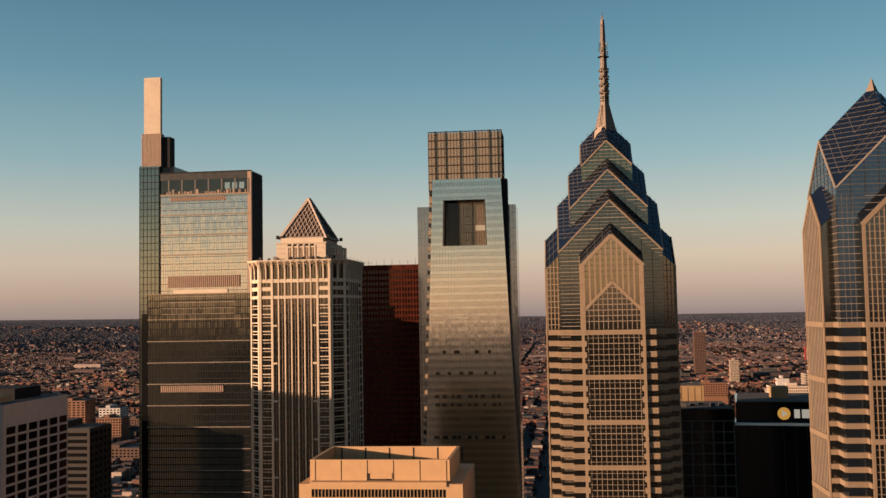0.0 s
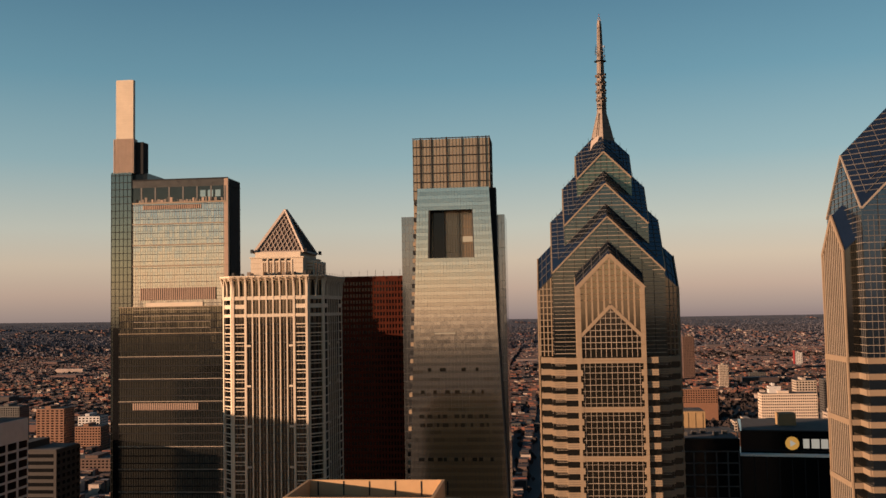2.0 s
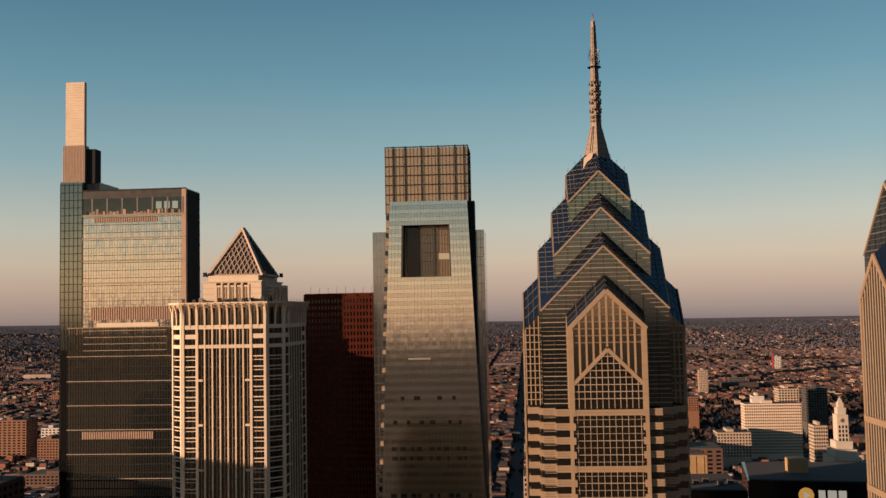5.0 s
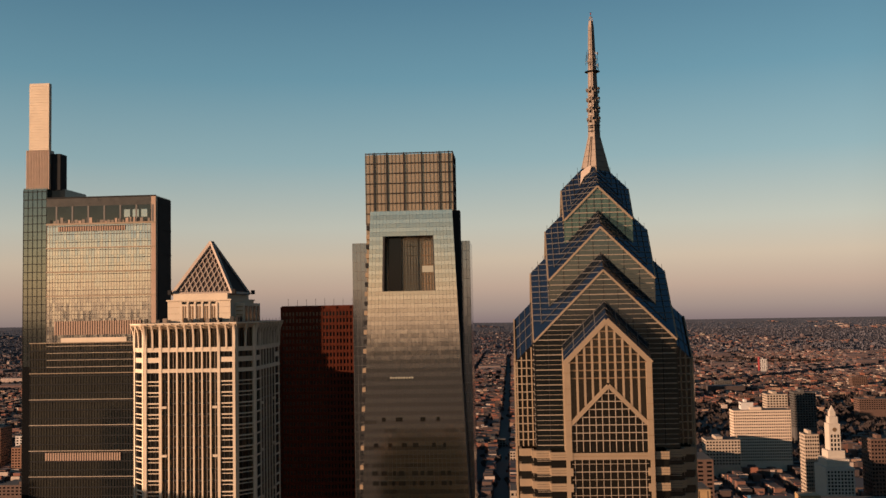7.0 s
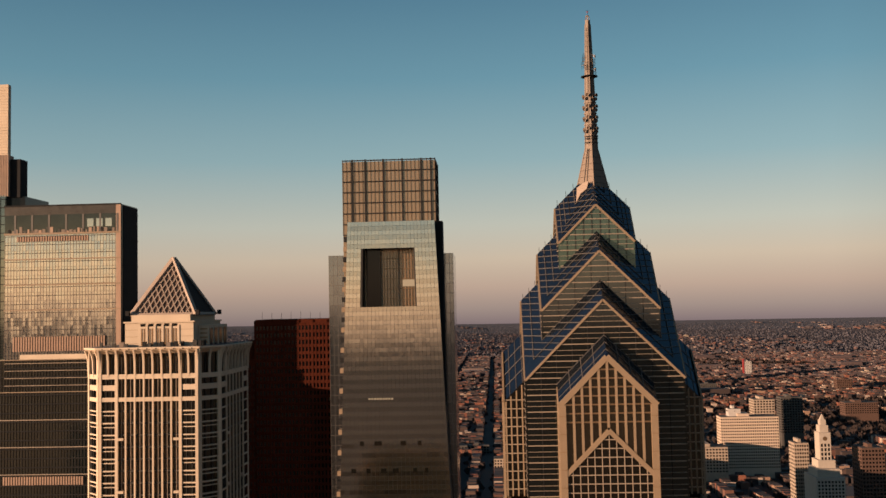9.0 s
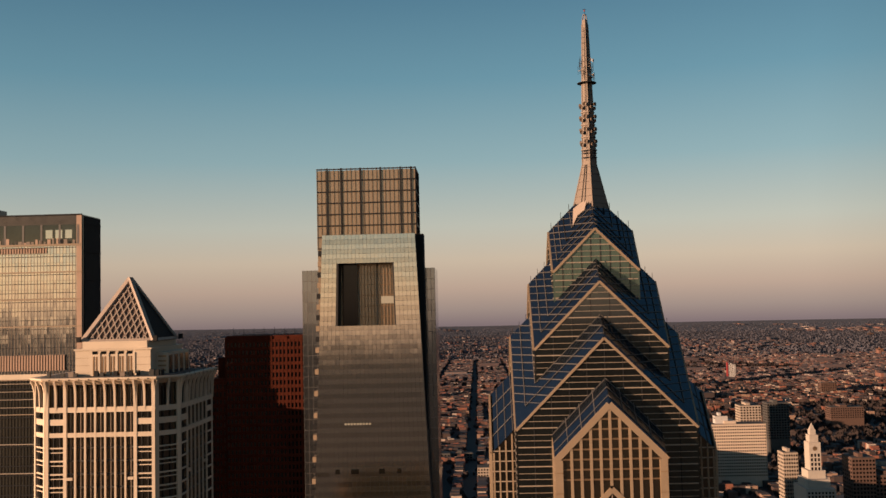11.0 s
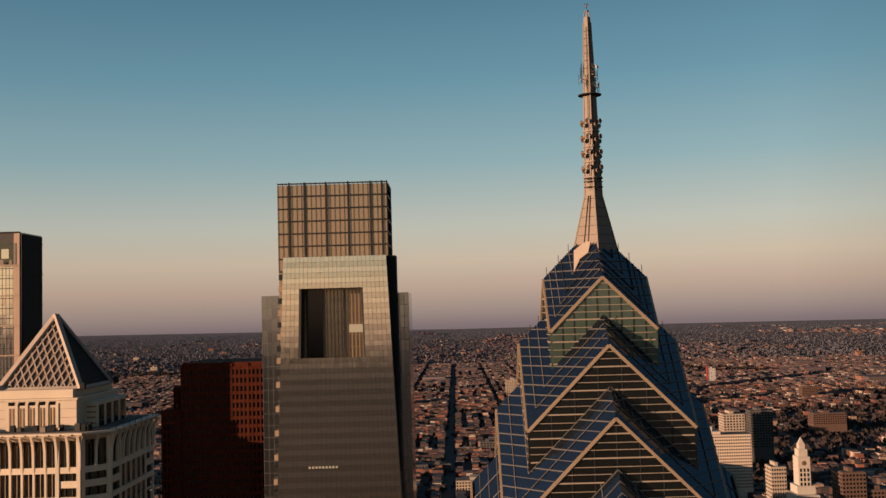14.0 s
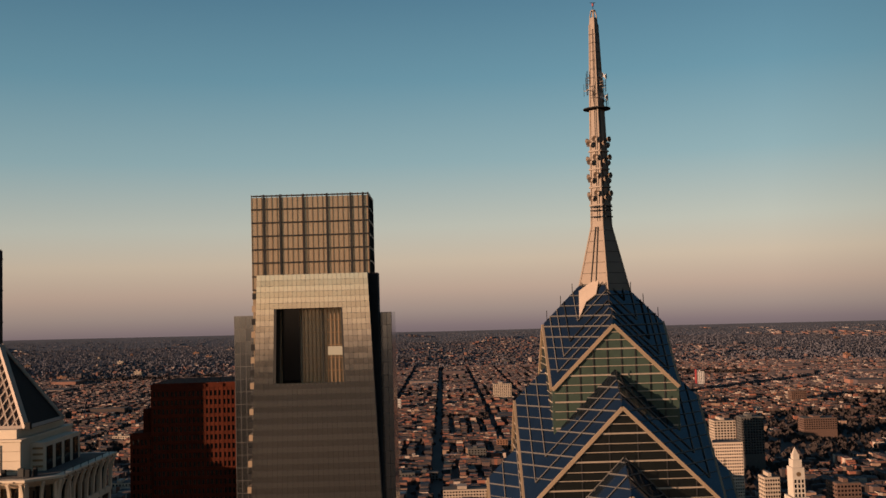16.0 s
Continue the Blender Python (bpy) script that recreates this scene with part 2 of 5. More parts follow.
# ---- mesh helpers ----
class Geo:
    """Collects faces for one mesh."""

    def __init__(self):
        self.v, self.f = [], []

    def face(self, *pts):
        k = len(self.v)
        self.v.extend(tuple(p) for p in pts)
        self.f.append(tuple(range(k, k + len(pts))))
        return self

    def hexa(self, p):
        """A closed box from eight corners: four below, four above, both counterclockwise from above."""
        k = len(self.v)
        self.v.extend(tuple(q) for q in p)
        for f in ((3, 2, 1, 0), (4, 5, 6, 7), (0, 1, 5, 4), (1, 2, 6, 5), (2, 3, 7, 6), (3, 0, 4, 7)):
            self.f.append(tuple(k + i for i in f))
        return self

    def box(self, x0, x1, y0, y1, z0, z1):
        return self.hexa([(x0, y0, z0), (x1, y0, z0), (x1, y1, z0), (x0, y1, z0), (x0, y0, z1), (x1, y0, z1), (x1, y1, z1), (x0, y1, z1)])

    def prism(self, poly, z0, z1):
        """An upright prism over a plan polygon, counterclockwise."""
        k, n = len(self.v), len(poly)
        self.v.extend((x, y, z0) for x, y in poly)
        self.v.extend((x, y, z1) for x, y in poly)
        self.f.append(tuple(k + i for i in reversed(range(n))))
        self.f.append(tuple(k + n + i for i in range(n)))
        for i in range(n):
            j = (i + 1) % n
            self.f.append((k + i, k + j, k + n + j, k + n + i))
        return self

    def bar(self, a, b, w, d, up=(0, 0, 1)):
        """A square bar from a to b, w wide and d deep along up."""
        a, b, up = Vector(a), Vector(b), Vector(up)
        t = (b - a).normalized()
        s = t.cross(up).normalized() * (w / 2)
        q = s.cross(t).normalized() * (d / 2)
        return self.hexa([a - s - q, a + s - q, b + s - q, b - s - q, a - s + q, a + s + q, b + s + q, b - s + q])

    def mesh(self, name, material):
        me = bpy.data.meshes.new(name)
        me.from_pydata(self.v, [], self.f)
        me.materials.append(material)
        return me


def thing(name, x, y, label, category, group="", z=0.0):
    """An empty at the base of a thing; its parts hang under it."""
    e = new(name)
    e.location = (x, y, z)
    return tagged(e, label, category, group)


def under(ob, parent):
    ob.parent = parent
    if not parent.parent:
        ob.matrix_parent_inverse = Matrix.Translation(-parent.location)
    return ob


def part(name, geo, material, parent, label="", kind=""):
    return tagged(under(new(name, geo.mesh(name, material)), parent), label, kind=kind)


UNIT = {}


def piece(name, material, parent, m, label=""):
    """A box-shaped piece on a mesh shared by all pieces of its material; m sets its place, turn and size."""
    if (name, material.name) not in UNIT:
        UNIT[name, material.name] = Geo().box(-0.5, 0.5, -0.5, 0.5, -0.5, 0.5).mesh(name, material)
    ob = under(new(name, UNIT[name, material.name]), parent)
    ob.matrix_basis = m
    if label:
        tagged(ob, label)
    return ob


def axes(o, u, n, w, h, d):
    """The matrix of a box centred at o: w along u, d along n, h along the third way."""
    u, n = Vector(u).normalized(), Vector(n).normalized()
    v = n.cross(u).normalized()
    m = Matrix((u * w, n * d, v * h)).transposed().to_4x4()
    m.translation = Vector(o)
    return m


def beam(name, material, parent, a, b, w, d, out):
    """A bar piece from a to b, w wide across and d deep along out."""
    a, b = Vector(a), Vector(b)
    t = (b - a).normalized()
    o = (Vector(out) - t * Vector(out).dot(t)).normalized()
    s = o.cross(t)
    m = Matrix((s * w, o * d, t * (b - a).length)).transposed().to_4x4()
    m.translation = (a + b) / 2
    return piece(name, material, parent, m)


RNG = random.Random(7)


def pane_grid(parent, bl, br, tl, tr, cols, rows, material, gap=0.12, proud=0.05, tilt=0.004, singles=300, skip=None, name="pane", band=None):
    """Panes over a flat four-cornered face, each a hair out of true; the upper rows are single pieces, the rest joined."""
    bl, br, tl, tr = Vector(bl), Vector(br), Vector(tl), Vector(tr)
    n = (br - bl).cross(tl - bl).normalized()
    rest, made = collections.defaultdict(Geo), 0
    for j in reversed(range(rows)):
        for i in range(cols):
            glazing = band(i, j) if band else material
            if skip and skip((i + 0.5) / cols, (j + 0.5) / rows):
                continue
            def at(a, b):
                return (bl * (1 - a) + br * a) * (1 - b) + (tl * (1 - a) + tr * a) * b
            p, q, r = at(i / cols, (j + 0.5) / rows), at((i + 1) / cols, (j + 0.5) / rows), at((i + 0.5) / cols, (j + 1) / rows)
            c = (p + q) / 2
            nn = (n + Vector((RNG.uniform(-tilt, tilt), RNG.uniform(-tilt, tilt), RNG.uniform(-tilt, tilt)))).normalized()
            w, h = (q - p).length - gap, 2 * (r - c).length - gap
            m = axes(c + nn * proud, q - p, -nn, w, h, 0.1)
            if made < singles:
                piece(name, glazing, parent, m)
                made += 1
            else:
                rest[glazing].hexa([m @ Vector(s) for s in ((-.5, -.5, -.5), (.5, -.5, -.5), (.5, .5, -.5), (-.5, .5, -.5),
                                                   (-.5, -.5, .5), (.5, -.5, .5), (.5, .5, .5), (-.5, .5, .5))])
    for glazing, geo in rest.items():
        part("lower_panes", geo, glazing, parent, kind="stuff")


# ---- ground and distant city ----
def rise(x, y):
    """The land climbs with distance, shaped so that its edge fits the horizon in the camera's view."""
    r = math.hypot(x, y)
    return 0.0 if r < 2000 else (154.0 + 62.0 * max(0.0, -x / r)) * ((r - 2000) / 2950) ** 1.5


g = Geo()
RINGS = [0, 300, 700, 1200, 1700, 2000, 2200, 2400, 2600, 2800, 3000, 3200, 3400, 3600, 3800, 4000, 4200, 4400, 4600, 4800, 4950]
SPOKES = 96
for r in RINGS:
    for k in range(SPOKES):
        a = 2 * math.pi * k / SPOKES
        x, y = r * math.sin(a), r * math.cos(a)
        g.v.append((x, y, rise(x, y)))
for i in range(len(RINGS) - 1):
    for k in range(SPOKES):
        j = (k + 1) % SPOKES
        g.f.append((i * SPOKES + k, i * SPOKES + j, (i + 1) * SPOKES + j, (i + 1) * SPOKES + k))
        g.f[-1] = tuple(reversed(g.f[-1]))
ground = new("ground", g.mesh("ground", ASPHALT))
tagged(ground, "dark asphalt city ground reaching to the hills", "ground", kind="structure")

# the far city lies closer and smaller on the rising land, to fit the camera's view: plan distance, its place on the
# slope, and its scale
SLOPE_R = np.linspace(2000, 4900, 300)
SLOPE_SCALE = 1 - 154.0 * ((SLOPE_R - 2000) / 2950) ** 1.5 / 206.0
SLOPE_D = SLOPE_R / SLOPE_SCALE


def laid(x, y):
    """Where a place of the plan lies on the slope, and its scale there."""
    d = math.hypot(x, y)
    s = 1.0 if d <= 2000 else float(np.interp(d, SLOPE_D, SLOPE_R)) / d
    return x * s, y * s, s


PITCH_X, PITCH_Y, STREET_X = 122.0, 138.0, -22.0
blocks, near_houses, far_houses, trees, woods = Geo(), Geo(), Geo(), Geo(), Geo()
FAR_FROM, ROWS_TO = 3300, 5000
rc = random.Random(11)


def in_sight(x, y):
    return y > 640 and -0.66 * y - 90 < x < 0.50 * y + 60 and math.hypot(x, y) < ROWS_TO


def house_box(x0, x1, y0, y1, h, sink=2.0):
    cx, cy, sc = laid((x0 + x1) / 2, (y0 + y1) / 2)
    w, d = (x1 - x0) * sc / 2, (y1 - y0) * sc / 2
    z = rise(cx, cy)
    # past FAR_FROM the houses take the haze-muted colours
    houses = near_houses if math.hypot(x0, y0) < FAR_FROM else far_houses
    k = len(houses.v)
    b, t = z - sink, z + h * sc
    x0, x1, y0, y1 = cx - w, cx + w, cy - d, cy + d
    houses.v.extend([(x0, y0, b), (x1, y0, b), (x1, y1, b), (x0, y1, b), (x0, y0, t), (x1, y0, t), (x1, y1, t), (x0, y1, t)])
    for f in ((4, 5, 6, 7), (0, 1, 5, 4), (1, 2, 6, 5), (2, 3, 7, 6), (3, 0, 4, 7)):
        houses.f.append(tuple(k + i for i in f))


def clump(geo, x, y, s):
    """A ragged bare crown: a few crossing shards."""
    x, y, sc = laid(x, y)
    z, s = rise(x, y), s * sc
    for _ in range(4):
        a, b = rc.uniform(0, 6.28), rc.uniform(0.5, 1.0) * s
        ox, oy = rc.uniform(-0.4, 0.4) * s, rc.uniform(-0.4, 0.4) * s
        ca, sa = math.cos(a) * b * 0.6, math.sin(a) * b * 0.6
        geo.face((x + ox, y + oy, z), (x + ox + ca, y + oy + sa, z + b * 0.7), (x + ox + ca * 0.2, y + oy + sa * 0.2, z + b * 1.3),
                 (x + ox - ca, y + oy - sa, z + b * 0.8))


for bi in range(-30, 24):
    for bj in range(4, 37):
        x0, y0 = STREET_X + (9 if bi == 0 else 6) + bi * PITCH_X, bj * PITCH_Y + 12
        x1, y1 = STREET_X - (9 if bi == -1 else 6) + (bi + 1) * PITCH_X, y0 + PITCH_Y - 14
        cx, cy = (x0 + x1) / 2, (y0 + y1) / 2
        if not in_sight(cx, cy):
            continue
        far = math.hypot(cx, cy)
        corner = [(x0, y0), (x1, y0), (x1, y1), (x0, y1)]
        k = len(blocks.v)
        corner = [laid(x, y) for x, y in corner]
        blocks.v.extend((x, y, rise(x, y) + 0.15) for x, y, _ in corner)
        blocks.f.append((k, k + 1, k + 2, k + 3))
        kind = rc.random()
        wooded = noise.noise((cx * 0.0011, cy * 0.0011, 3.0)) > 0.22
        if wooded and far > 1500 or kind < 0.04:
            for _ in range(70):
                x, y = rc.uniform(x0, x1), rc.uniform(y0, y1)
                clump(trees, x, y, rc.uniform(5, 10))
            if kind < 0.5:
                for _ in range(10):
                    x, y = rc.uniform(x0, x1 - 20), rc.uniform(y0, y1 - 20)
                    house_box(x, x + rc.uniform(8, 16), y, y + rc.uniform(8, 16), rc.uniform(6, 11))
        elif kind < 0.10:
            # warehouses, schools and flats
            n = rc.choice((1, 2, 2, 3))
            for q in range(n):
                yy0 = y0 + (y1 - y0) * q / n + 4
                house_box(x0 + rc.uniform(2, 20), x1 - rc.uniform(2, 25), yy0, yy0 + (y1 - y0) / n * rc.uniform(0.5, 0.9), rc.uniform(7, 20))
            for _ in range(12):
                x, y = rc.uniform(x0, x1), rc.uniform(y0, y1)
                clump(trees, x, y, rc.uniform(4, 7))
        else:
            # rows of houses back to back, along the avenues or along the cross streets
            across = rc.random() < 0.62
            if across:
                lines, y = [], y0 + 1
                while y < y1 - 10:
                    d = rc.uniform(10, 13)
                    lines.append((y, y + d))
                    y += d + rc.choice((2.5, 4.0, 11.0, 13.0))
                lo, hi = x0, x1
            else:
                lines = [(x0 + 1, x0 + 14), (x0 + 26, x0 + 38), (x0 + 40, x0 + 52), (x0 + 63, x0 + 76), (x1 - 14, x1 - 1)]
                lo, hi = y0, y1
            for da, db in lines:
                s, h = lo + rc.uniform(0, 6), rc.uniform(7.0, 10.5)
                while s < hi - 5:
                    w = rc.choice((5.0, 5.2, 5.5, 9.5, 10.5)) if far < 2600 else rc.choice((5.5, 7.5, 10.5))
                    if rc.random() < 0.12:
                        s += w * rc.choice((1, 1, 3))
                        continue
                    if rc.random() < 0.25:
                        h = rc.uniform(6.5, 13)
                    e, a, b = min(s + w - 0.02, hi), da + rc.uniform(-1, 1), db + rc.uniform(-3, 1)
                    if across:
                        house_box(s, e, a, b, h + rc.uniform(-0.8, 0.8))
                    else:
                        house_box(a, b, s, e, h + rc.uniform(-0.8, 0.8))
                    s += w
            for _ in range(34):
                x, y = rc.uniform(x0 - 4, x1 + 4), rc.uniform(y0 - 6, y1 + 6)
                clump(trees, x, y, rc.uniform(4, 8))
# beyond the street blocks: rows of houses, sheds and woods that thin out towards the horizon
d = ROWS_TO - 100.0
while d < 16500:
    step = d * d / 393000 * 1.5
    a = -0.60
    while a < 0.47:
        w = d / rc.uniform(250, 1100)
        x, y = d * math.sin(a), d * math.cos(a)
        built = noise.noise((x * 0.0006, y * 0.00035, 5.0)) + 0.5 * noise.noise((x * 0.002, y * 0.0012, 2.0))
        if built > -0.12 + (d - 5000) / 17000:
            yy = y + rc.uniform(-0.5, 0.5) * step
            if rc.random() < 0.72:
                house_box(x, x + w, yy, yy + step * 0.3, rc.uniform(3, 8) if rc.random() < 0.97 else rc.uniform(10, 24))
            else:
                clump(woods, x, yy, rc.uniform(8, 14))
            a += w * rc.uniform(1.0, 2.4) / d
        else:
            clump(woods, x, y + rc.uniform(-0.5, 0.5) * step, rc.uniform(7, 12))
            a += w / d
    d += step
def sheet(radii):
    """A strip of land between the given radii, just above the ground."""
    g = Geo()
    for r in radii:
        for k in range(121):
            a = -0.72 + 1.3 * k / 120
            x, y = r * math.sin(a), r * math.cos(a)
            g.v.append((x, y, rise(x, y) + 0.5))
    for i in range(len(radii) - 1):
        for k in range(120):
            g.f.append((i * 121 + k, (i + 1) * 121 + k, (i + 1) * 121 + k + 1, i * 121 + k + 1)[::-1])
    return g


# an unseen sheet behind the walk, added to brighten reflections in the glass
rear = Geo()
for r in (250, 900, 1800):
    for k in range(41):
        a = 1.0 + (2 * math.pi - 2.0) * k / 40
        rear.v.append((r * math.sin(a), r * math.cos(a), 0.3))
for i in range(2):
    for k in range(40):
        rear.f.append((i * 41 + k, i * 41 + k + 1, (i + 1) * 41 + k + 1, (i + 1) * 41 + k)[::-1])
tagged(new("pavement_south", rear.mesh("pavement_south", SOUTH_SHEET)), "unseen brown sheet added to brighten the glass reflections", "pavement", kind="structure")
tagged(new("outskirts", sheet([3500 + 100 * q for q in range(11)]).mesh("outskirts", HAZED_OUTSKIRTS)), "outskirts of the city in haze-dulled brown", "ground", kind="structure")
tagged(new("hills", sheet([4500 + 45 * q for q in range(11)]).mesh("hills", HAZED_HILL)), "wooded horizon hills with blue-grey haze in their colour", "hills", kind="structure")

tagged(new("pavement", blocks.mesh("pavement", YARD)), "grey-brown city blocks of yards and pavement", "pavement", kind="structure")
tagged(new("rowhouses", near_houses.mesh("rowhouses", HOUSE)), "endless brick and rendered rowhouses in street blocks", "houses", kind="stuff")
tagged(new("distant_houses", far_houses.mesh("distant_houses", HAZED_HOUSE)), "distant houses in colours muted for haze", "houses", kind="stuff")
tagged(new("bare_trees", trees.mesh("bare_trees", TWIG)), "bare brown winter trees between the houses", "trees", kind="stuff")
tagged(new("distant_woods", woods.mesh("distant_woods", HAZED_HILL)), "woods on the horizon ridges, greyed for haze", "woods", kind="stuff")


# ---- glass tower with stacked gables and a spire ----
def turned(k, cx, cy):
    """From face coordinates (across, outwards, up) of side k (0 south, 1 east, 2 north, 3 west) to the world."""
    a = k * math.pi / 2
    ca, sa = math.cos(a), math.sin(a)
    def f(u, out, z):
        x, y = u, -out
        return Vector((cx + x * ca - y * sa, cy + x * sa + y * ca, z))
    return f


def helm_tier(parent, cx, cy, h, z0, ze, wall_mat, roof_mat, name):
    """A square storey block with four 45 degree gables under a four-plane helm roof."""
    for k in range(4):
        g, r = Geo(), Geo()
        f = turned(k, cx, cy)
        g.face(f(-h, h, z0), f(h, h, z0), f(h, h, ze), f(0, h, ze + h), f(-h, h, ze))
        r.face(f(h, h, ze + 0.1), Vector(turned((k + 1) % 4, cx, cy)(0, h, ze + h + 0.1)), Vector((cx, cy, ze + 2 * h + 0.1)), f(0, h, ze + h + 0.1))
        part(name, g, wall_mat, parent)
        part("roof_plane", r, roof_mat, parent, "blue mirror-glass roof plane")


def roof_bars(parent, cx, cy, h, ze):
    """Mullions on the helm roof: lines nested in the corner and level ones."""
    for k in (0, 3):
        f, e = turned(k, cx, cy), turned((k + 1) % 4, cx, cy)
        c, a1, a2 = f(h, h, ze), f(0, h, ze + h), e(0, h, ze + h)
        u, v = a1 - c, a2 - c
        n = u.cross(v).normalized()
        if n.z < 0:
            n = -n
        lift = n * 0.15
        for s in (0.12, 0.24, 0.36, 0.52, 0.68, 0.84):
            p0 = c + u * s + v * s
            beam("mullion", DARK_METAL if s in (0.36, 0.68) else ROOF_BAR, parent, p0 + lift, c + u + v * s + lift, 0.1, 0.12, n)
            beam("mullion", DARK_METAL if s in (0.36, 0.68) else ROOF_BAR, parent, p0 + lift, c + v + u * s + lift, 0.1, 0.12, n)
        for s in np.arange(0.28, 1.75, 1.75 / max(h, 4) * 0.8):
            lo, hi = max(0, s - 1), min(1, s)
            beam("mullion", ROOF_BAR, parent, c + u * lo + v * hi + lift * 0.8, c + u * hi + v * lo + lift * 0.8, 0.15 if int(s * 10) % 2 else 0.07, 0.1, n)


def coping(parent, f, h, out, ze, w=0.9, mat=None):
    """The stone edge along a gable, set proud of its face."""
    mat = mat or STONE
    for s in (-1, 1):
        beam("coping", mat, parent, f(s * h, out + 0.15, ze - 0.2), f(0, out + 0.15, ze + h - 0.2 + 0.02 * s), w, 0.32, f(0, 1, 0) - f(0, 0, 0))


def gable_lines(parent, f, h, out, z0, ze, pitch, cols, mat_h=None, mat_v=None):
    """Level and upright mullions that fill a gabled face."""
    mat_h, mat_v = mat_h or MULLION, mat_v or DARK_METAL
    o = f(0, 1, 0) - f(0, 0, 0)
    z, k = z0, 0
    while z < ze + h - 1.0:
        half = h if z < ze else h - (z - ze)
        beam("mullion", mat_h, parent, f(-half + 0.3, out + 0.06, z), f(half - 0.3, out + 0.06, z), 0.2 if k % 3 == 0 else 0.09, 0.12, o)
        z += pitch * (0.34, 0.3, 0.36)[k % 3]
        k += 1
    for i in range(1, cols):
        u = -h + 2 * h * i / cols
        top = ze + h - abs(u) - 0.6
        beam("mullion", mat_v, parent, f(u, out + 0.04, z0), f(u, out + 0.04, top), 0.14, 0.1, o)


def spire_tower(cx, cy):
    t = thing("glass_tower", cx, cy, "tan granite and blue glass tower with stacked gables and a spire", "skyscraper", "downtown towers")
    H2, H3, H4, HB, B = 16.6, 12.6, 8.3, 21.0, 10.0
    BELT, FLOOR, LOW, INNER, NOTCH = 187.0, 3.55, 20.2, 17.3, 13.4
    helm_tier(t, cx, cy, H4, 225, 242.5, JADE_GLASS, BLUE_GLASS, "upper_wall")
    helm_tier(t, cx, cy, H3, 210, 227.8, GREEN_GLASS, BLUE_GLASS, "middle_wall")
    helm_tier(t, cx, cy, H2, 0, 213.3, GREEN_GLASS, BLUE_GLASS, "main_wall")
    for h, ze in ((H4, 242.5), (H3, 227.8), (H2, 213.3)):
        roof_bars(t, cx, cy, h, ze)
    for k in range(4):
        f = turned(k, cx, cy)
        o = f(0, 1, 0) - f(0, 0, 0)
        # the bay: walls, roof
        zb = 208.2
        g, r = Geo(), Geo()
        g.face(f(-B, HB, 0), f(B, HB, 0), f(B, HB, zb), f(0, HB, zb + B), f(-B, HB, zb))
        g.face(f(B, HB, 0), f(B, H2, 0), f(B, H2, zb + HB - H2), f(B, HB, zb))
        g.face(f(-B, H2, 0), f(-B, HB, 0), f(-B, HB, zb), f(-B, H2, zb + HB - H2))
        bay = part("bay", g, BAY_GLASS, t)
        gable = Geo().face(f(-B + 1, HB + .03, 194.5), f(0, HB + .03, 203.5), f(B - 1, HB + .03, 194.5), f(B - 1, HB + .03, zb), f(0, HB + .03, zb + B - 1), f(-B + 1, HB + .03, zb))
        part("gable_glass", gable, SKY_GOLD_GLASS, bay, "gable glass over the chevron, tinted with reflected sky gold")
        for s in (-1, 1):
            q = [f(s * B, HB, zb + .05), f(0, HB, zb + B + .05), f(0, H2, zb + B + HB - H2 + .05), f(s * B, H2, zb + HB - H2 + .05)]
            r.face(*(q if s < 0 else q[::-1]))
        part("bay_roof", r, BLUE_GLASS, t, "sloping blue glass bay roof")
        if k == 2:
            continue
        for h, ze, zl in ((H4, 242.5, 229), (H3, 227.8, 214), (H2, 213.3, 188.5)):
            coping(t, f, h, h, ze, 0.45)
        gable_lines(t, f, H4, H4, 230.5, 242.5, 3.4, 9)
        gable_lines(t, f, H3, H3, 216, 227.8, 3.5, 7)
        gable_lines(t, f, H2, H2, 189, 213.3, 3.5, 10)
        coping(t, f, B, HB, zb, 1.15)
        # roof bars of the bay
        for s in (-1, 1):
            nrm = (f(s, 0, 0) - f(0, 0, 0) + Vector((0, 0, 1))).normalized()
            for d in (1.2, 2.6, 4.0):
                beam("mullion", ROOF_BAR, t, f(s * B, HB - d, zb + d + .15), f(0, HB - d, zb + B + d + .15), 0.14, 0.12, nrm)
            for w in (2.5, 5, 7.5):
                beam("mullion", ROOF_BAR, t, f(s * w, HB, zb + B - w + .15), f(s * w, H2, zb + B - w + HB - H2 + .15), 0.12, 0.12, nrm)
        # stone frame of the bay: corner piers with quoins, bands, chevron
        for s in (-1, 1):
            piece("pier", STONE, bay, axes(f(s * (B - 0.45), HB + 0.1, zb / 2), f(1, 0, 0) - f(0, 0, 0), o, 0.9, zb, 0.6))
        bands = [BELT - 14.2 * i for i in range(13)]
        for z in bands:
            piece("band", STONE, bay, axes(f(0, HB + 0.12, z), f(1, 0, 0) - f(0, 0, 0), o, 2 * B - 0.2, 1.5, 0.6))
            if k == 0:
                beam("groove", BRONZE, bay, f(-B, HB + 0.43, z + .05), f(B, HB + 0.43, z + .05), 0.12, 0.04, o)
        for s in (-1, 1):
            beam("coping", STONE, bay, f(s * (B - 1.2), HB + 0.15, 194.2), f(0, HB + 0.15, 203.0 + .02 * s), 0.95, 0.4, o)
        # stone mullions above the chevron, pale grid below
        for i in range(-4, 5):
            u = i * 1.75
            beam("mullion", STONE, bay, f(u, HB + 0.1, 203.6 - abs(u)), f(u, HB + 0.1, zb + B - abs(u) - 1.0), 0.5, 0.2, o)
        for i in range(-5, 6):
            u = i * 1.5
            beam("mullion", MULLION, bay, f(u, HB + 0.08, 188), f(u, HB + 0.08, 202.4 - abs(u)), 0.16, 0.16, o)
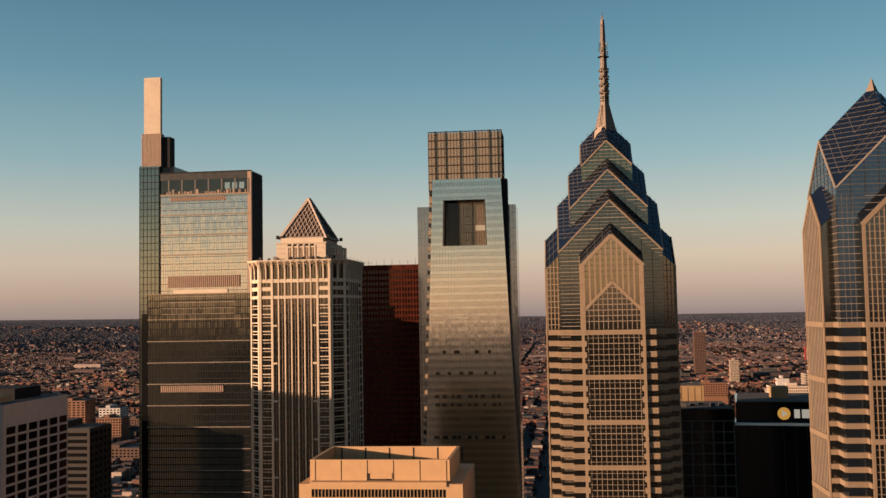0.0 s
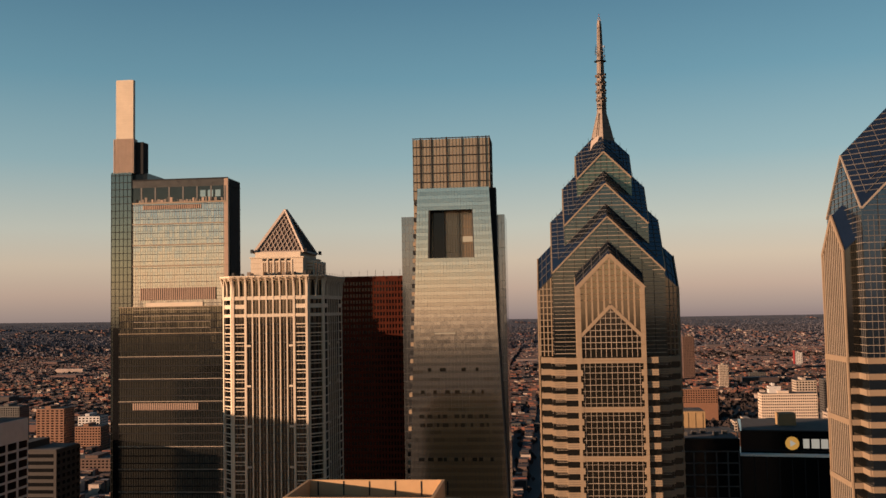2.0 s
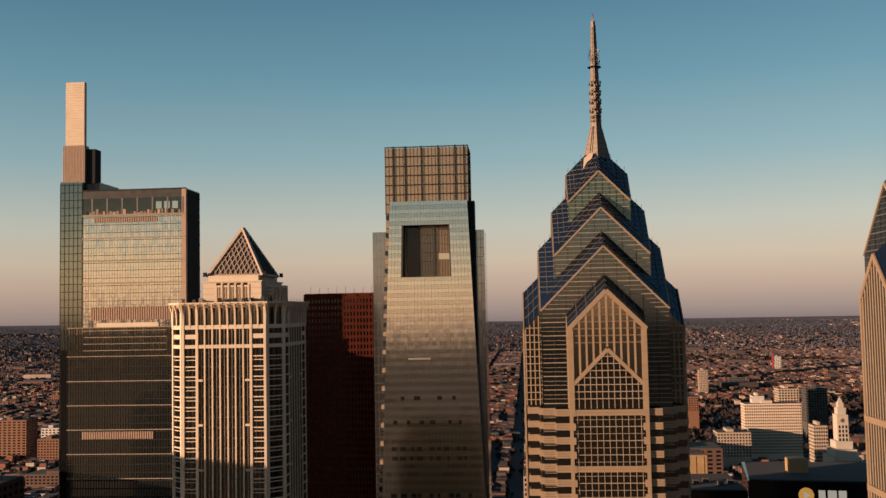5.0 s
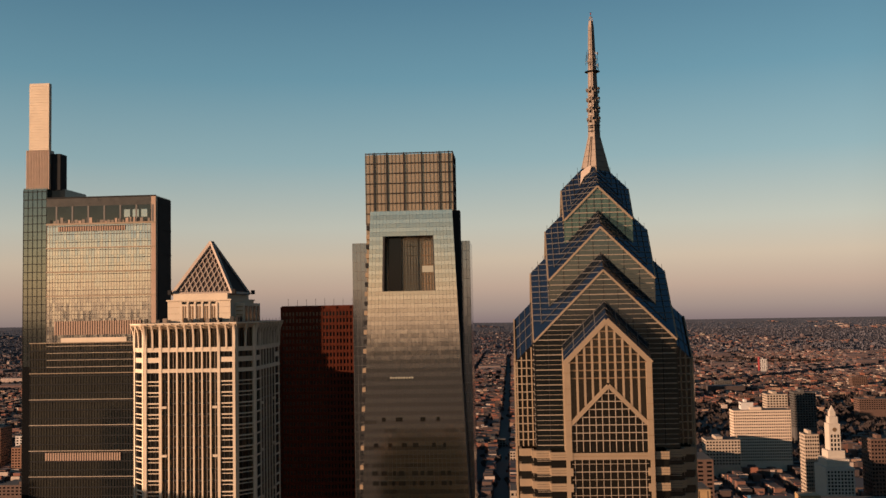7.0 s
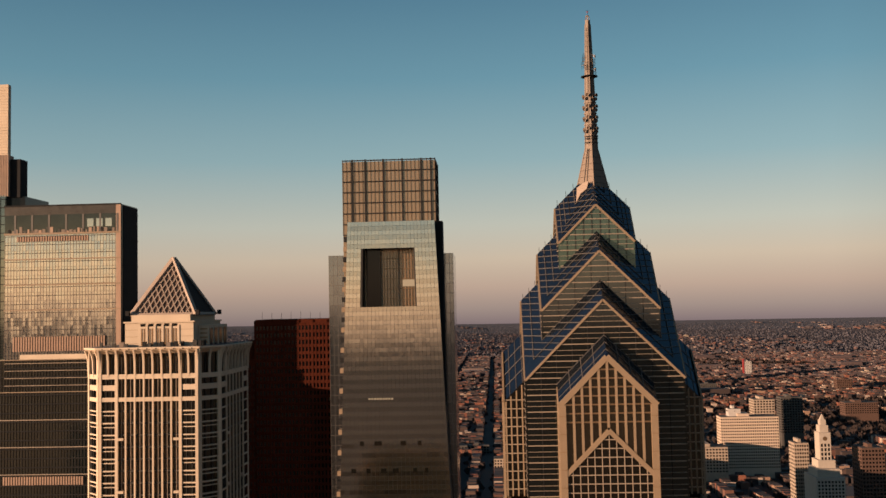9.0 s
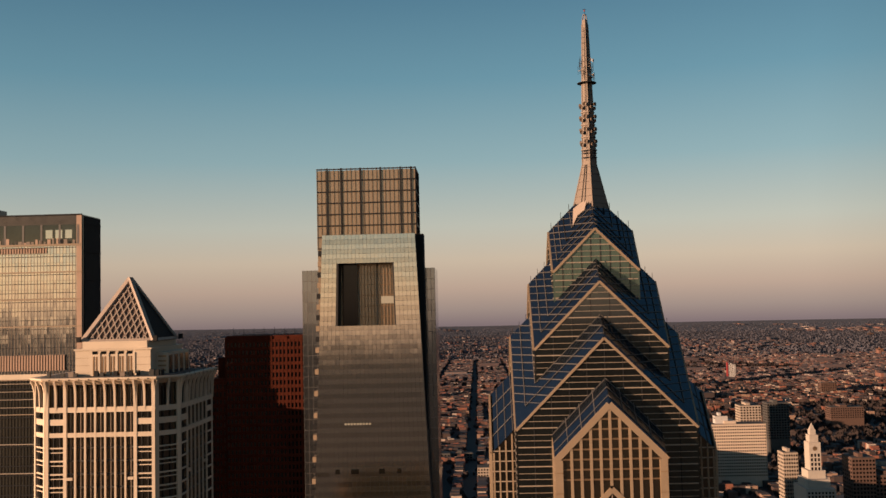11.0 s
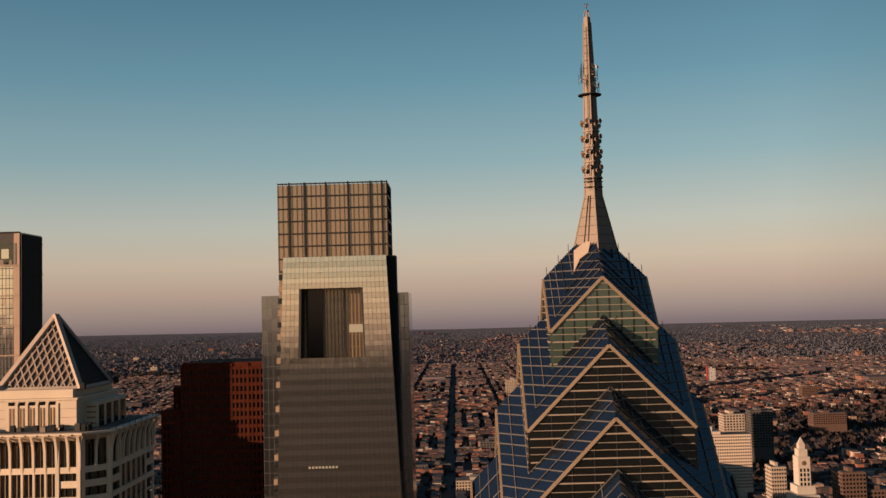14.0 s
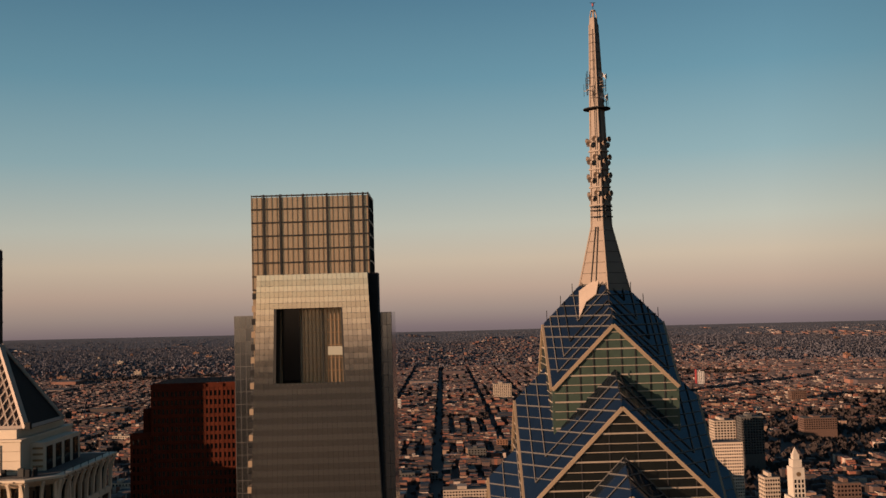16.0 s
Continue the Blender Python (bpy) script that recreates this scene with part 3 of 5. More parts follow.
        for i in range(-5, 6):
            u = i * 1.6
            for j, z in enumerate(bands[:-1]):
                beam("mullion", MULLION, bay, f(u, HB + 0.08, z - 13.4), f(u, HB + 0.08, z - 0.75), 0.12, 0.16, o)
        z, i = 190.5, 0
        while z < 216:
            half = min(B - 1.2, 202.6 - z if z < 203 else zb + B - z - 1)
            if z < 201.5:
                beam("mullion", MULLION, bay, f(-half, HB + 0.07, z), f(half, HB + 0.07, z), 0.2, 0.14, o)
            else:
                beam("mullion", BRONZE, bay, f(-half, HB + 0.05, z), f(half, HB + 0.05, z), 0.3, 0.1, o)
            z += 1.78
        for j, z in enumerate(bands[:-1]):
            for q in range(1, 8):
                beam("mullion", MULLION, bay, f(-B + 1.3, HB + 0.07, z - q * 14.2 / 8), f(B - 1.3, HB + 0.07, z - q * 14.2 / 8), 0.18 if q % 2 == 0 else 0.1, 0.14, o)
        # lower walls stand nearly flush with the bay
        for s in (-1, 1):
            g = Geo()
            for ua, ub, lo in ((B + .01, NOTCH, LOW), (NOTCH, H2, INNER)):
                a, b, c, d = f(s * ua, H2, 0), f(s * ub, H2, 0), f(s * ub, lo, 0), f(s * ua, lo, 0)
                g.prism([(p.x, p.y) for p in ((a, d, c, b) if s > 0 else (a, b, c, d))], 0, BELT - 0.2)
            part("lower_wall", g, DARK_GLASS, t)
        # bands on the main wall beside the bay, on its sides, and the quoins
        z = BELT
        i = 0
        while z > 2:
            belt = i % 4 == 0
            for s in (-1, 1):
                piece("band", STONE, t, axes(f(s * (B + NOTCH) / 2, LOW + 0.2, z), f(1, 0, 0) - f(0, 0, 0), o, NOTCH - B + 0.1, 1.75, 0.6))
                piece("band", STONE, t, axes(f(s * (NOTCH + H2) / 2, INNER + 0.2, z), f(1, 0, 0) - f(0, 0, 0), o, H2 - NOTCH + 0.3, 1.75, 0.6))
                for lip in (-1.15, -1.55):
                    beam("sill_line", MULLION, t, f(s * NOTCH, INNER + 0.1, z + lip), f(s * H2, INNER + 0.1, z + lip), 0.1, 0.1, o)
                piece("quoin", STONE, bay, axes(f(s * (B - 0.75), HB + 0.2, z), f(1, 0, 0) - f(0, 0, 0), o, 1.5, 1.75, 0.62))
                if k == 0 and z > 112:
                    for g_z in (0.28, -0.3):
                        beam("groove", JOINT, t, f(s * B, LOW + 0.5, z + g_z), f(s * NOTCH, LOW + 0.5, z + g_z), 0.08, 0.05, o)
                        beam("groove", JOINT, t, f(s * NOTCH, INNER + 0.5, z + g_z), f(s * (H2 + 0.1), INNER + 0.5, z + g_z), 0.08, 0.05, o)
                side = f(s, 0, 0) - f(0, 0, 0)
                piece("side_band", STONE, t, axes(f(s * (H2 + 0.1), (H2 + INNER) / 2, z), o, side, INNER - H2 + 0.2, 1.7, 0.5))
                piece("side_band", STONE, t, axes(f(s * (NOTCH + 0.1), (INNER + LOW) / 2, z), o, side, LOW - INNER, 1.7, 0.4))
            z -= FLOOR
            i += 1
        # stone grid on the bay's sides above the belt
        for s in (-1, 1):
            side = f(s, 0, 0) - f(0, 0, 0)
            for out in (17.2, 18.4, 19.6, 20.7):
                beam("mullion", STONE, t, f(s * (B + 0.05), out, 188), f(s * (B + 0.05), out, zb + HB - out - 0.3), 0.3, 0.2, side)
            for q in range(11):
                beam("mullion", MULLION, t, f(s * (B + 0.04), H2, 189.5 + q * 1.9), f(s * (B + 0.04), HB, 189.5 + q * 1.9), 0.2, 0.15, side)
        for s in (-1, 1):
            piece("pier", STONE, bay, axes(f(s * (B - 0.7), HB + 0.14, 198), f(1, 0, 0) - f(0, 0, 0), o, 1.4, 20.4, 0.6))
            for z in (206, 202.4, 198.8, 195.2, 191.6):
                beam("groove", BRONZE, bay, f(s * (B - 1.4), HB + 0.46, z), f(s * B, HB + 0.46, z), 0.12, 0.04, o)
    # spire on the peak
    cx += 0.35
    sp = thing("spire", cx, cy, "pale steel antenna spire with dishes and a round platform", "spire", z=252.5)
    prof = [(252.5, 4.4), (255.0, 3.7), (264.3, 1.45), (266.0, 1.35), (281.0, 1.0), (293.2, 0.62), (294.2, 0.55)]
    for (za, ra), (zb_, rb) in zip(prof[:-1], prof[1:]):
        g = Geo()
        ca = [(cx + ra * math.sin(a), cy - ra * math.cos(a), za) for a in (0, math.pi / 2, math.pi, 3 * math.pi / 2)]
        cb = [(cx + rb * math.sin(a), cy - rb * math.cos(a), zb_) for a in (0, math.pi / 2, math.pi, 3 * math.pi / 2)]
        g.hexa(ca + cb)
        part("shaft" if za > 260 else "flared_base", g, STEEL, sp)
    for a in (0, math.pi / 2, math.pi, 3 * math.pi / 2):
        for (za, ra), (zb_, rb) in ((prof[1], prof[2]), (prof[2], prof[4]), (prof[4], prof[5])):
            beam("edge_rail", STEEL, sp, (cx + (ra - .06) * math.sin(a), cy - (ra - .06) * math.cos(a), za), (cx + (rb - .06) * math.sin(a), cy - (rb - .06) * math.cos(a), zb_), 0.22, 0.22, (math.sin(a + .7), -math.cos(a + .7), 0))
    plate = Geo()
    ring = [(cx + 1.95 * math.cos(a * math.pi / 8), cy + 1.95 * math.sin(a * math.pi / 8)) for a in range(16)]
    plate.prism(ring, 280.95, 281.08)
    part("platform", plate, DARK_METAL, sp)
    for q in range(4):
        z = 268.6 + q * 2.55
        for a in (-0.78, 0.78, 2.36, -2.36):
            for s in (-1, 1):
                dish = Geo()
                c = Vector((cx + math.sin(a) * 1.12 + math.cos(a) * 0.5 * s, cy - math.cos(a) * 1.12 + math.sin(a) * 0.5 * s, z + 0.3 * s))
                o = Vector((math.sin(a), -math.cos(a), 0))
                sdw = Vector((math.cos(a), math.sin(a), 0))
                rim = [c + o * 0.45 + sdw * (0.45 * math.cos(w * math.pi / 4)) + Vector((0, 0, 0.45 * math.sin(w * math.pi / 4))) for w in range(8)]
                back = [c + (p - c - o * 0.45) * 0.45 for p in rim]
                for w in range(8):
                    dish.face(rim[w], rim[(w + 1) % 8], back[(w + 1) % 8], back[w])
                dish.face(*back)
                part("dish", dish, STEEL, sp)
        ringb = Geo()
        for w in range(4):
            a0, a1 = w * math.pi / 2, (w + 1) * math.pi / 2
            rr = 1.5 - q * 0.05
            ringb.bar((cx + rr * math.sin(a0), cy - rr * math.cos(a0), z - 1.3), (cx + rr * math.sin(a1), cy - rr * math.cos(a1), z - 1.3), 0.25, 0.2)
        part("collar", ringb, STEEL, sp)
    for z in (265.6, 266.5, 267.0):
        for a in (-0.78, 0.78):
            beam("antenna_rod", DARK_METAL, sp, (cx + math.sin(a) * 1.35 - .8 * math.cos(a), cy - 1.6 * math.cos(a) - .8 * math.sin(a), z), (cx + math.sin(a) * 1.35 + .8 * math.cos(a), cy - 1.6 * math.cos(a) + .8 * math.sin(a), z), 0.16, 0.16, (0, 0, 1))
    for i in range(30):
        a = i * 0.45
        z0, rr = 281.2 + RNG.uniform(0, 3.6), 1.15 + RNG.uniform(0, 0.9)
        beam("antenna_rod", DARK_METAL, sp, (cx + rr * math.sin(a), cy - rr * math.cos(a), z0), (cx + rr * math.sin(a), cy - rr * math.cos(a), z0 + 1.8), 0.06, 0.06, (1, 0, 0))
        beam("antenna_rod", STEEL, sp, (cx + 0.9 * math.sin(a), cy - 0.9 * math.cos(a), z0 + .8), (cx + rr * math.sin(a), cy - rr * math.cos(a), z0 + .8), 0.07, 0.07, (0, 0, 1))
    # dark strips put on for the spire's dark lines and shaded right edge
    for k, a in enumerate((-0.95, -0.6)):
        s, c = math.sin(a), -math.cos(a)
        beam("cable_run", DARK_METAL, sp, (cx + 2.55 * s, cy + 2.55 * c, 255.6), (cx + 1.12 * s, cy + 1.12 * c, 264.2), 0.16, 0.14, (s, c, 0.2))
    for u in (-0.55, -0.3, 0.35):
        beam("cable_run", DARK_METAL, sp, (cx + u * 1.1, cy - 1.38 + abs(u) * 1.1, 265.0), (cx + u * 0.75, cy - 1.0 + abs(u) * 0.75, 281.0), 0.1, 0.1, (0, -1, 0))
        beam("cable_run", DARK_METAL, sp, (cx + u * 0.75, cy - 1.0 + abs(u) * 0.75, 281.2), (cx + u * 0.5, cy - 0.66 + abs(u) * 0.5, 292.5), 0.08, 0.08, (0, -1, 0))
    for q in range(6):
        z = 256.2 + q * 1.5
        rr = 3.7 - (z - 255) * 0.236
        for a0 in (-math.pi / 2, 0):
            beam("seam", DARK_METAL, sp, (cx + rr * math.sin(a0), cy - rr * math.cos(a0), z), (cx + rr * math.sin(a0 + math.pi / 2), cy - rr * math.cos(a0 + math.pi / 2), z), 0.05, 0.05, (0, 0, 1))
    for q in range(8):
        z, rr = 283.0 + q * 1.25, 1.02 - (q * 1.25 + 2) * 0.027
        for a0 in (-math.pi / 2, 0):
            beam("seam", DARK_METAL, sp, (cx + rr * math.sin(a0), cy - rr * math.cos(a0), z), (cx + rr * math.sin(a0 + math.pi / 2), cy - rr * math.cos(a0 + math.pi / 2), z), 0.06, 0.06, (0, 0, 1))
    for a in (0.4, 1.2):
        for z in (282.6, 285.6):
            dish = Geo()
            c = Vector((cx + 1.25 * math.sin(a), cy - 1.25 * math.cos(a), z))
            o, sdw = Vector((math.sin(a), -math.cos(a), 0)), Vector((math.cos(a), math.sin(a), 0))
            rim = [c + o * 0.3 + sdw * (0.42 * math.cos(w * math.pi / 4)) + Vector((0, 0, 0.42 * math.sin(w * math.pi / 4))) for w in range(8)]
            back = [c + (p - c - o * 0.3) * 0.4 for p in rim]
            for w in range(8):
                dish.face(rim[w], rim[(w + 1) % 8], back[(w + 1) % 8], back[w])
            dish.face(*back)
            part("dish", dish, WHITE_CONC, sp, "pale antenna dish")
    for a in range(4):
        s, c = math.sin(a * math.pi / 2), -math.cos(a * math.pi / 2)
        beam("lantern_post", STEEL, sp, (cx + .5 * s, cy + .5 * c, 294.2), (cx + .3 * s, cy + .3 * c, 295.2), 0.12, 0.12, (1, 1, 0))
    part("lantern", Geo().prism([(cx + 0.34 * math.cos(a * math.pi / 4), cy + 0.34 * math.sin(a * math.pi / 4)) for a in range(8)], 295.15, 295.3), STEEL, sp)
    beam("tip_rod", DARK_METAL, sp, (cx, cy, 294.2), (cx, cy, 296.4), 0.08, 0.08, (1, 0, 0))
    part("beacon", Geo().prism([(cx + 0.14 * math.cos(a * math.pi / 4), cy + 0.14 * math.sin(a * math.pi / 4)) for a in range(8)], 295.9, 296.3), RED_PAINT, sp, "small red beacon lamp")
    beam("tip_rod", DARK_METAL, sp, (cx - .4, cy, 296.4), (cx + .4, cy, 296.4), 0.07, 0.07, (0, 1, 0))
    cx -= 0.35
    # guard-rail posts along the upper ridges and a pale hatch
    for k in (0, 1, 3):
        f = turned(k, cx, cy)
        for d in (0.5, 2.5, 4.2):
            beam("rail_post", DARK_METAL, t, f(0, H4 - d, 250.8 + d), f(0, H4 - d, 252.2 + d), 0.09, 0.09, (1, 0, 0))
        for h, ze in ((H3, 227.8), (H2, 213.3)):
            for d in (0.4, 1.8, 3.2):
                beam("rail_post", DARK_METAL, t, f(0, h - d, ze + h + d), f(0, h - d, ze + h + d + 1.2), 0.08, 0.08, (1, 0, 0))
    g = Geo()
    corner, us, vs = Vector((cx - H4, cy - H4, 242.5)), Vector((H4, 0, H4)), Vector((0, H4, H4))
    up = Vector((-1, -1, 1)).normalized() * 0.3
    g.face(*[corner + us * a + vs * b + up for a, b in ((0.62, 0.9), (0.56, 0.52), (0.70, 0.64), (0.86, 0.60), (0.95, 0.78), (0.78, 0.86))])
    hatch = part("peak_panel", g, LATTICE, t, "pale exposed panel at the roof peak")
    hatch.modifiers.new("depth", "SOLIDIFY").thickness = 0.15


spire_tower(16.0, 340.3)


# ---- second gabled tower ----
def second_tower(cx, cy):
    t = thing("gabled_glass_tower", cx, cy, "tan granite tower with a blue glass pointed roof", "skyscraper", "downtown towers")
    H, HB, B, FLOOR, BELT = 14.0, 16.8, 9.0, 3.55, 189.5
    helm_tier(t, cx, cy, H, 0, 224, BLUE_GLASS, BLUE_GLASS, "main_wall")
    roof_bars(t, cx, cy, H, 224)
    tip = Geo()
    tip.hexa([(cx, cy - 2.3, 248.8), (cx + 2.3, cy, 248.8), (cx, cy + 2.3, 248.8), (cx - 2.3, cy, 248.8),
              (cx, cy - .15, 254), (cx + .15, cy, 254), (cx, cy + .15, 254), (cx - .15, cy, 254)])
    part("finial", tip, STEEL, t, "pale steel pointed finial")
    for k in range(4):
        f = turned(k, cx, cy)
        o = f(0, 1, 0) - f(0, 0, 0)
        acr = f(1, 0, 0) - f(0, 0, 0)
        zb = 214.3
        g, r = Geo(), Geo()
        g.face(f(-B, HB, 0), f(B, HB, 0), f(B, HB, zb), f(0, HB, zb + B), f(-B, HB, zb))
        g.face(f(B, HB, 0), f(B, H, 0), f(B, H, zb + HB - H), f(B, HB, zb))
        g.face(f(-B, H, 0), f(-B, HB, 0), f(-B, HB, zb), f(-B, H, zb + HB - H))
        part("bay", g, DARK_GLASS, t)
        for s in (-1, 1):
            q = [f(s * B, HB, zb + .05), f(0, HB, zb + B + .05), f(0, H, zb + B + HB - H + .05), f(s * B, H, zb + HB - H + .05)]
            r.face(*(q if s < 0 else q[::-1]))
        part("bay_roof", r, BLUE_GLASS, t)
        if k in (1, 2):
            continue
        coping(t, f, H, H, 224, 0.4, MULLION)
        gable_lines(t, f, H, H, 217.5, 224, 3.5, 8, ROOF_BAR)
        coping(t, f, B, HB, zb, 1.1, DEEP_STONE)
        for s in (-1, 1):
            piece("pier", DEEP_STONE, t, axes(f(s * (B - 0.4), HB + 0.1, zb / 2), acr, o, 0.8, zb, 0.5))
        n_fins, step = (5, 1.5) if k == 3 else (6, 1.2)
        for i in range(-n_fins, n_fins + 1):
            u = i * step
            beam("mullion", MULLION if k == 3 else DEEP_STONE, t, f(u, HB + 0.1, 60), f(u, HB + 0.1, zb + B - abs(u) - 1), 0.3 if k == 3 else 0.26, 0.12 if k == 3 else 0.08, o)
        z = BELT + 10 * FLOOR / 2 + 14
        while z > 60 and k != 3:
            beam("mullion", MULLION, t, f(-B + 1, HB + 0.06, z), f(B - 1, HB + 0.06, z), 0.1, 0.1, o)
            z -= FLOOR / 2
        for i in range(10):
            piece("band", DEEP_STONE, t, axes(f(0, HB + 0.15, BELT - 14.2 * i), acr, o, 2 * B - 0.1, 1.3, 0.6))
        # corner walls: level glass lines above the belt, stone bands below
        for s in (-1, 1):
            z = 216.0
            while z > BELT + 1:
                beam("mullion", MULLION, t, f(s * B, H + 0.05, z), f(s * H, H + 0.05, z), 0.11, 0.1, o)
                z -= FLOOR / 2
            z, i = BELT, 0
            while z > 3:
                piece("band", DEEP_STONE, t, axes(f(s * (B + H) / 2, H + 0.3, z), acr, o, H - B + 0.8, 1.35, 1.0))
                side = f(s, 0, 0) - f(0, 0, 0)
                piece("side_band", DEEP_STONE, t, axes(f(s * (B + .15), (H + HB) / 2, z), o, side, HB - H - .3, 1.3, .4))
                z -= FLOOR
            for j in range(1, 4):
                u = s * (B + (H - B) * j / 4)
                beam("mullion", ROOF_BAR, t, f(u, H + .04, BELT), f(u, H + .04, 222), 0.1, 0.1, o)


second_tower(82.8, 270.0)


# ---- silver glass tower with the framed opening ----
def silver_tower():
    t = thing("silver_glass_tower", -50.5, 552, "tapered silver glass tower with a square opening and glazed crown", "skyscraper", "downtown towers")
    zt, zb = 267.0, 0.0
    def front(x, z):
        k = (267.0 - z) / 141.5
        return -50.5 + (x + 50.5) * (1 + 0.30 * k), 539.0 - (267.0 - z) * 0.0095
    # opening in the front slab
    ox0, ox1, oz0, oz1 = -62.6, -41.2, 229.3, 256.3
    x0, x1 = -69.4, -31.6
    def p(x, z, back=0.0):
        a, b = front(x, z)
        return Vector((a, b + back, z))
    g = Geo()
    for xa, xb, za, zc in ((x0, x1, 0, oz0), (x0, x1, oz1, zt), (x0, ox0, oz0, oz1), (ox1, x1, oz0, oz1)):
        g.face(p(xa, za), p(xb, za), p(xb, zc), p(xa, zc))
    for a, b in (((ox0, oz0), (ox1, oz0)), ((ox1, oz0), (ox1, oz1)), ((ox1, oz1), (ox0, oz1)), ((ox0, oz1), (ox0, oz0))):
        q, s = p(*a), p(*b)
        g.face(q, Vector((q.x, 550, q.z)), Vector((s.x, 550, s.z)), s)
    g.face(p(x1, 0), Vector((p(x1, 0).x, 590, 0)), Vector((x1, 575, zt)), p(x1, zt))
    g.face(Vector((p(x0, 0).x, 590, 0)), p(x0, 0), p(x0, zt), Vector((x0, 575, zt)))
    g.face(p(x0, zt), p(x1, zt), Vector((x1, 575, zt)), Vector((x0, 575, zt)))
    part("front_slab", g, JOINT, t)
    # inner glazing behind the opening
    part("inner_wall", Geo().box(ox0 - 1, ox1 + 1, 548, 549.5, oz0 - 1, oz1 + 1), CROWN_GLASS, t, "warm glazed wall deep in the opening")
    for i in range(15):
        x = ox0 + 1 + i * (ox1 - ox0 - 1) / 15
        beam("fin", BRONZE, t, (x, 547.8, oz0), (x, 547.8, oz1), 0.25, 0.4, (0, -1, 0))
    for z in np.arange(oz0 + 4.3, oz1, 4.4):
        beam("sill", BRONZE, t, (ox0, 547.7, z), (ox1, 547.7, z), 0.3, 0.3, (0, -1, 0))
    piece("lit_pane", LIT, t, axes((-43.9, 547.5, 240.4), (1, 0, 0), (0, -1, 0), 5.4, 3.0, 0.2), "lit office window")
    beam("column", STONE, t, (-48.2, 547.3, oz0), (-48.2, 547.3, oz1), 0.7, 0.6, (0, -1, 0))
    beam("column", STONE, t, (-55.8, 547.3, oz0), (-55.8, 547.3, oz1), 0.4, 0.6, (0, -1, 0))
    # dark sheet over the left part of the opening, full height
    piece("side_screen", BLACK_GLASS, t, axes(((ox0 - 55.8) / 2 - .2, 547.2, (oz0 + oz1) / 2), (1, 0, 0), (0, -1, 0), 6.2, oz1 - oz0, 0.3))
    # glazed crown
    cx0, cx1, cy0, cy1, cz0, cz1 = -73.0, -31.7, 550.5, 574, 255, 296
    part("crown", Geo().box(cx0, cx1, cy0, cy1, 0, cz1 - 1), CROWN_GLASS, t, "brownish glazed crown with a metal grid")
    for i in range(24):
        x = cx0 + (cx1 - cx0) * i / 23
        beam("mullion", BRONZE, t, (x, cy0 - 0.1, 262), (x, cy0 - 0.1, cz1), 0.22, 0.2, (0, -1, 0))
    for x in (-68.6, -62.8, -54.6, -46.2, -37.8, -33.4):
        beam("post", DARK_METAL, t, (x, cy0 - 0.25, 262), (x, cy0 - 0.25, cz1), 0.7, 0.4, (0, -1, 0))
    for k in range(8):
        z = cz1 - 0.5 - k * 4.75
        beam("rail", DARK_METAL, t, (cx0, cy0 - 0.35, z), (cx1, cy0 - 0.35, z), 0.5, 0.3, (0, -1, 0))
        beam("rail", BRONZE, t, (cx1 + 0.1, cy0, z), (cx1 + 0.1, cy1, z), 0.7, 0.3, (1, 0, 0))
    for y in np.arange(cy0, cy1 + 0.1, 3.9):
        beam("post", DARK_METAL, t, (cx1 + 0.2, y, 262), (cx1 + 0.2, y, cz1), 0.5, 0.3, (1, 0, 0))
    # left return of the crown tower with bright and dark floors
    for k in range(40):
        z = 260 - k * 4.4
        piece("spandrel", STONE if k % 2 else DARK_METAL, t, axes((p(x0, z).x - 0.9, p(x0, z).y + 7.5, z), (1, 0, 0), (0, -1, 0), 2.6, 2.1, 6.0))
    # side wings
    for xa, xb, nm in ((-79.8, -72.0, "wing"), (-31.0, -24.4, "wing")):
        part(nm, Geo().box(xa, xb, 551, 580, 0, 253.3), WING_GLASS, t, "grey glass side wing")
        for z in np.arange(253.2, 100, -4.4):
            beam("mullion", ROOF_BAR, t, (xa, 550.95, z), (xb, 550.95, z), 0.12, 0.1, (0, -1, 0))
        for x in np.arange(xa, xb + 0.1, (xb - xa) / 4):
            beam("mullion", ROOF_BAR, t, (x, 550.95, 80), (x, 550.95, 253.3), 0.12, 0.1, (0, -1, 0))
        pane_grid(t, (xa, 551, 121.3), (xb, 551, 121.3), (xa, 551, 253.3), (xb, 551, 253.3), 4, 30, WING_GLASS, 0.1, 0.0, 0.006, 40)
    # right return between slab and wing; its shade is put into dark metal
    part("side_return", Geo().box(-31.5, -28.4, 543, 552, 0, 267), DARK_METAL, t)
    # panels of the slab
    def in_hole(a, b):
        z = 135.0 + b * 132.0
        return ox0 < x0 + a * (x1 - x0) < ox1 and oz0 < z < oz1
    # storeys of a pale spandrel row and a window row, dark in runs where blinds are up
    ribbons, dusk = {}, random.Random(5)
    def storey(i, j):
        if j % 2:
            return SILVER_GLASS
        if i == 0 or i % 5 == 0 or (j, i // 5) not in ribbons:
            ribbons[j, i // 5] = dusk.random() < (0.45 if j < 20 else 0.0)
        return RIBBON_GLASS if ribbons[j, i // 5] and dusk.random() < 0.85 else BRONZE_BAND
    pane_grid(t, p(x0, 135), p(x1, 135), p(x0, zt), p(x1, zt), 25, 68, SILVER_GLASS, 0.08, 0.02, 0.003, 40, in_hole, "panel", storey)
    pane_grid(t, p(x0, 3), p(x1, 3), p(x0, 135), p(x1, 135), 25, 68, SILVER_GLASS, 0.08, 0.02, 0.003, 0, None, "panel", storey)
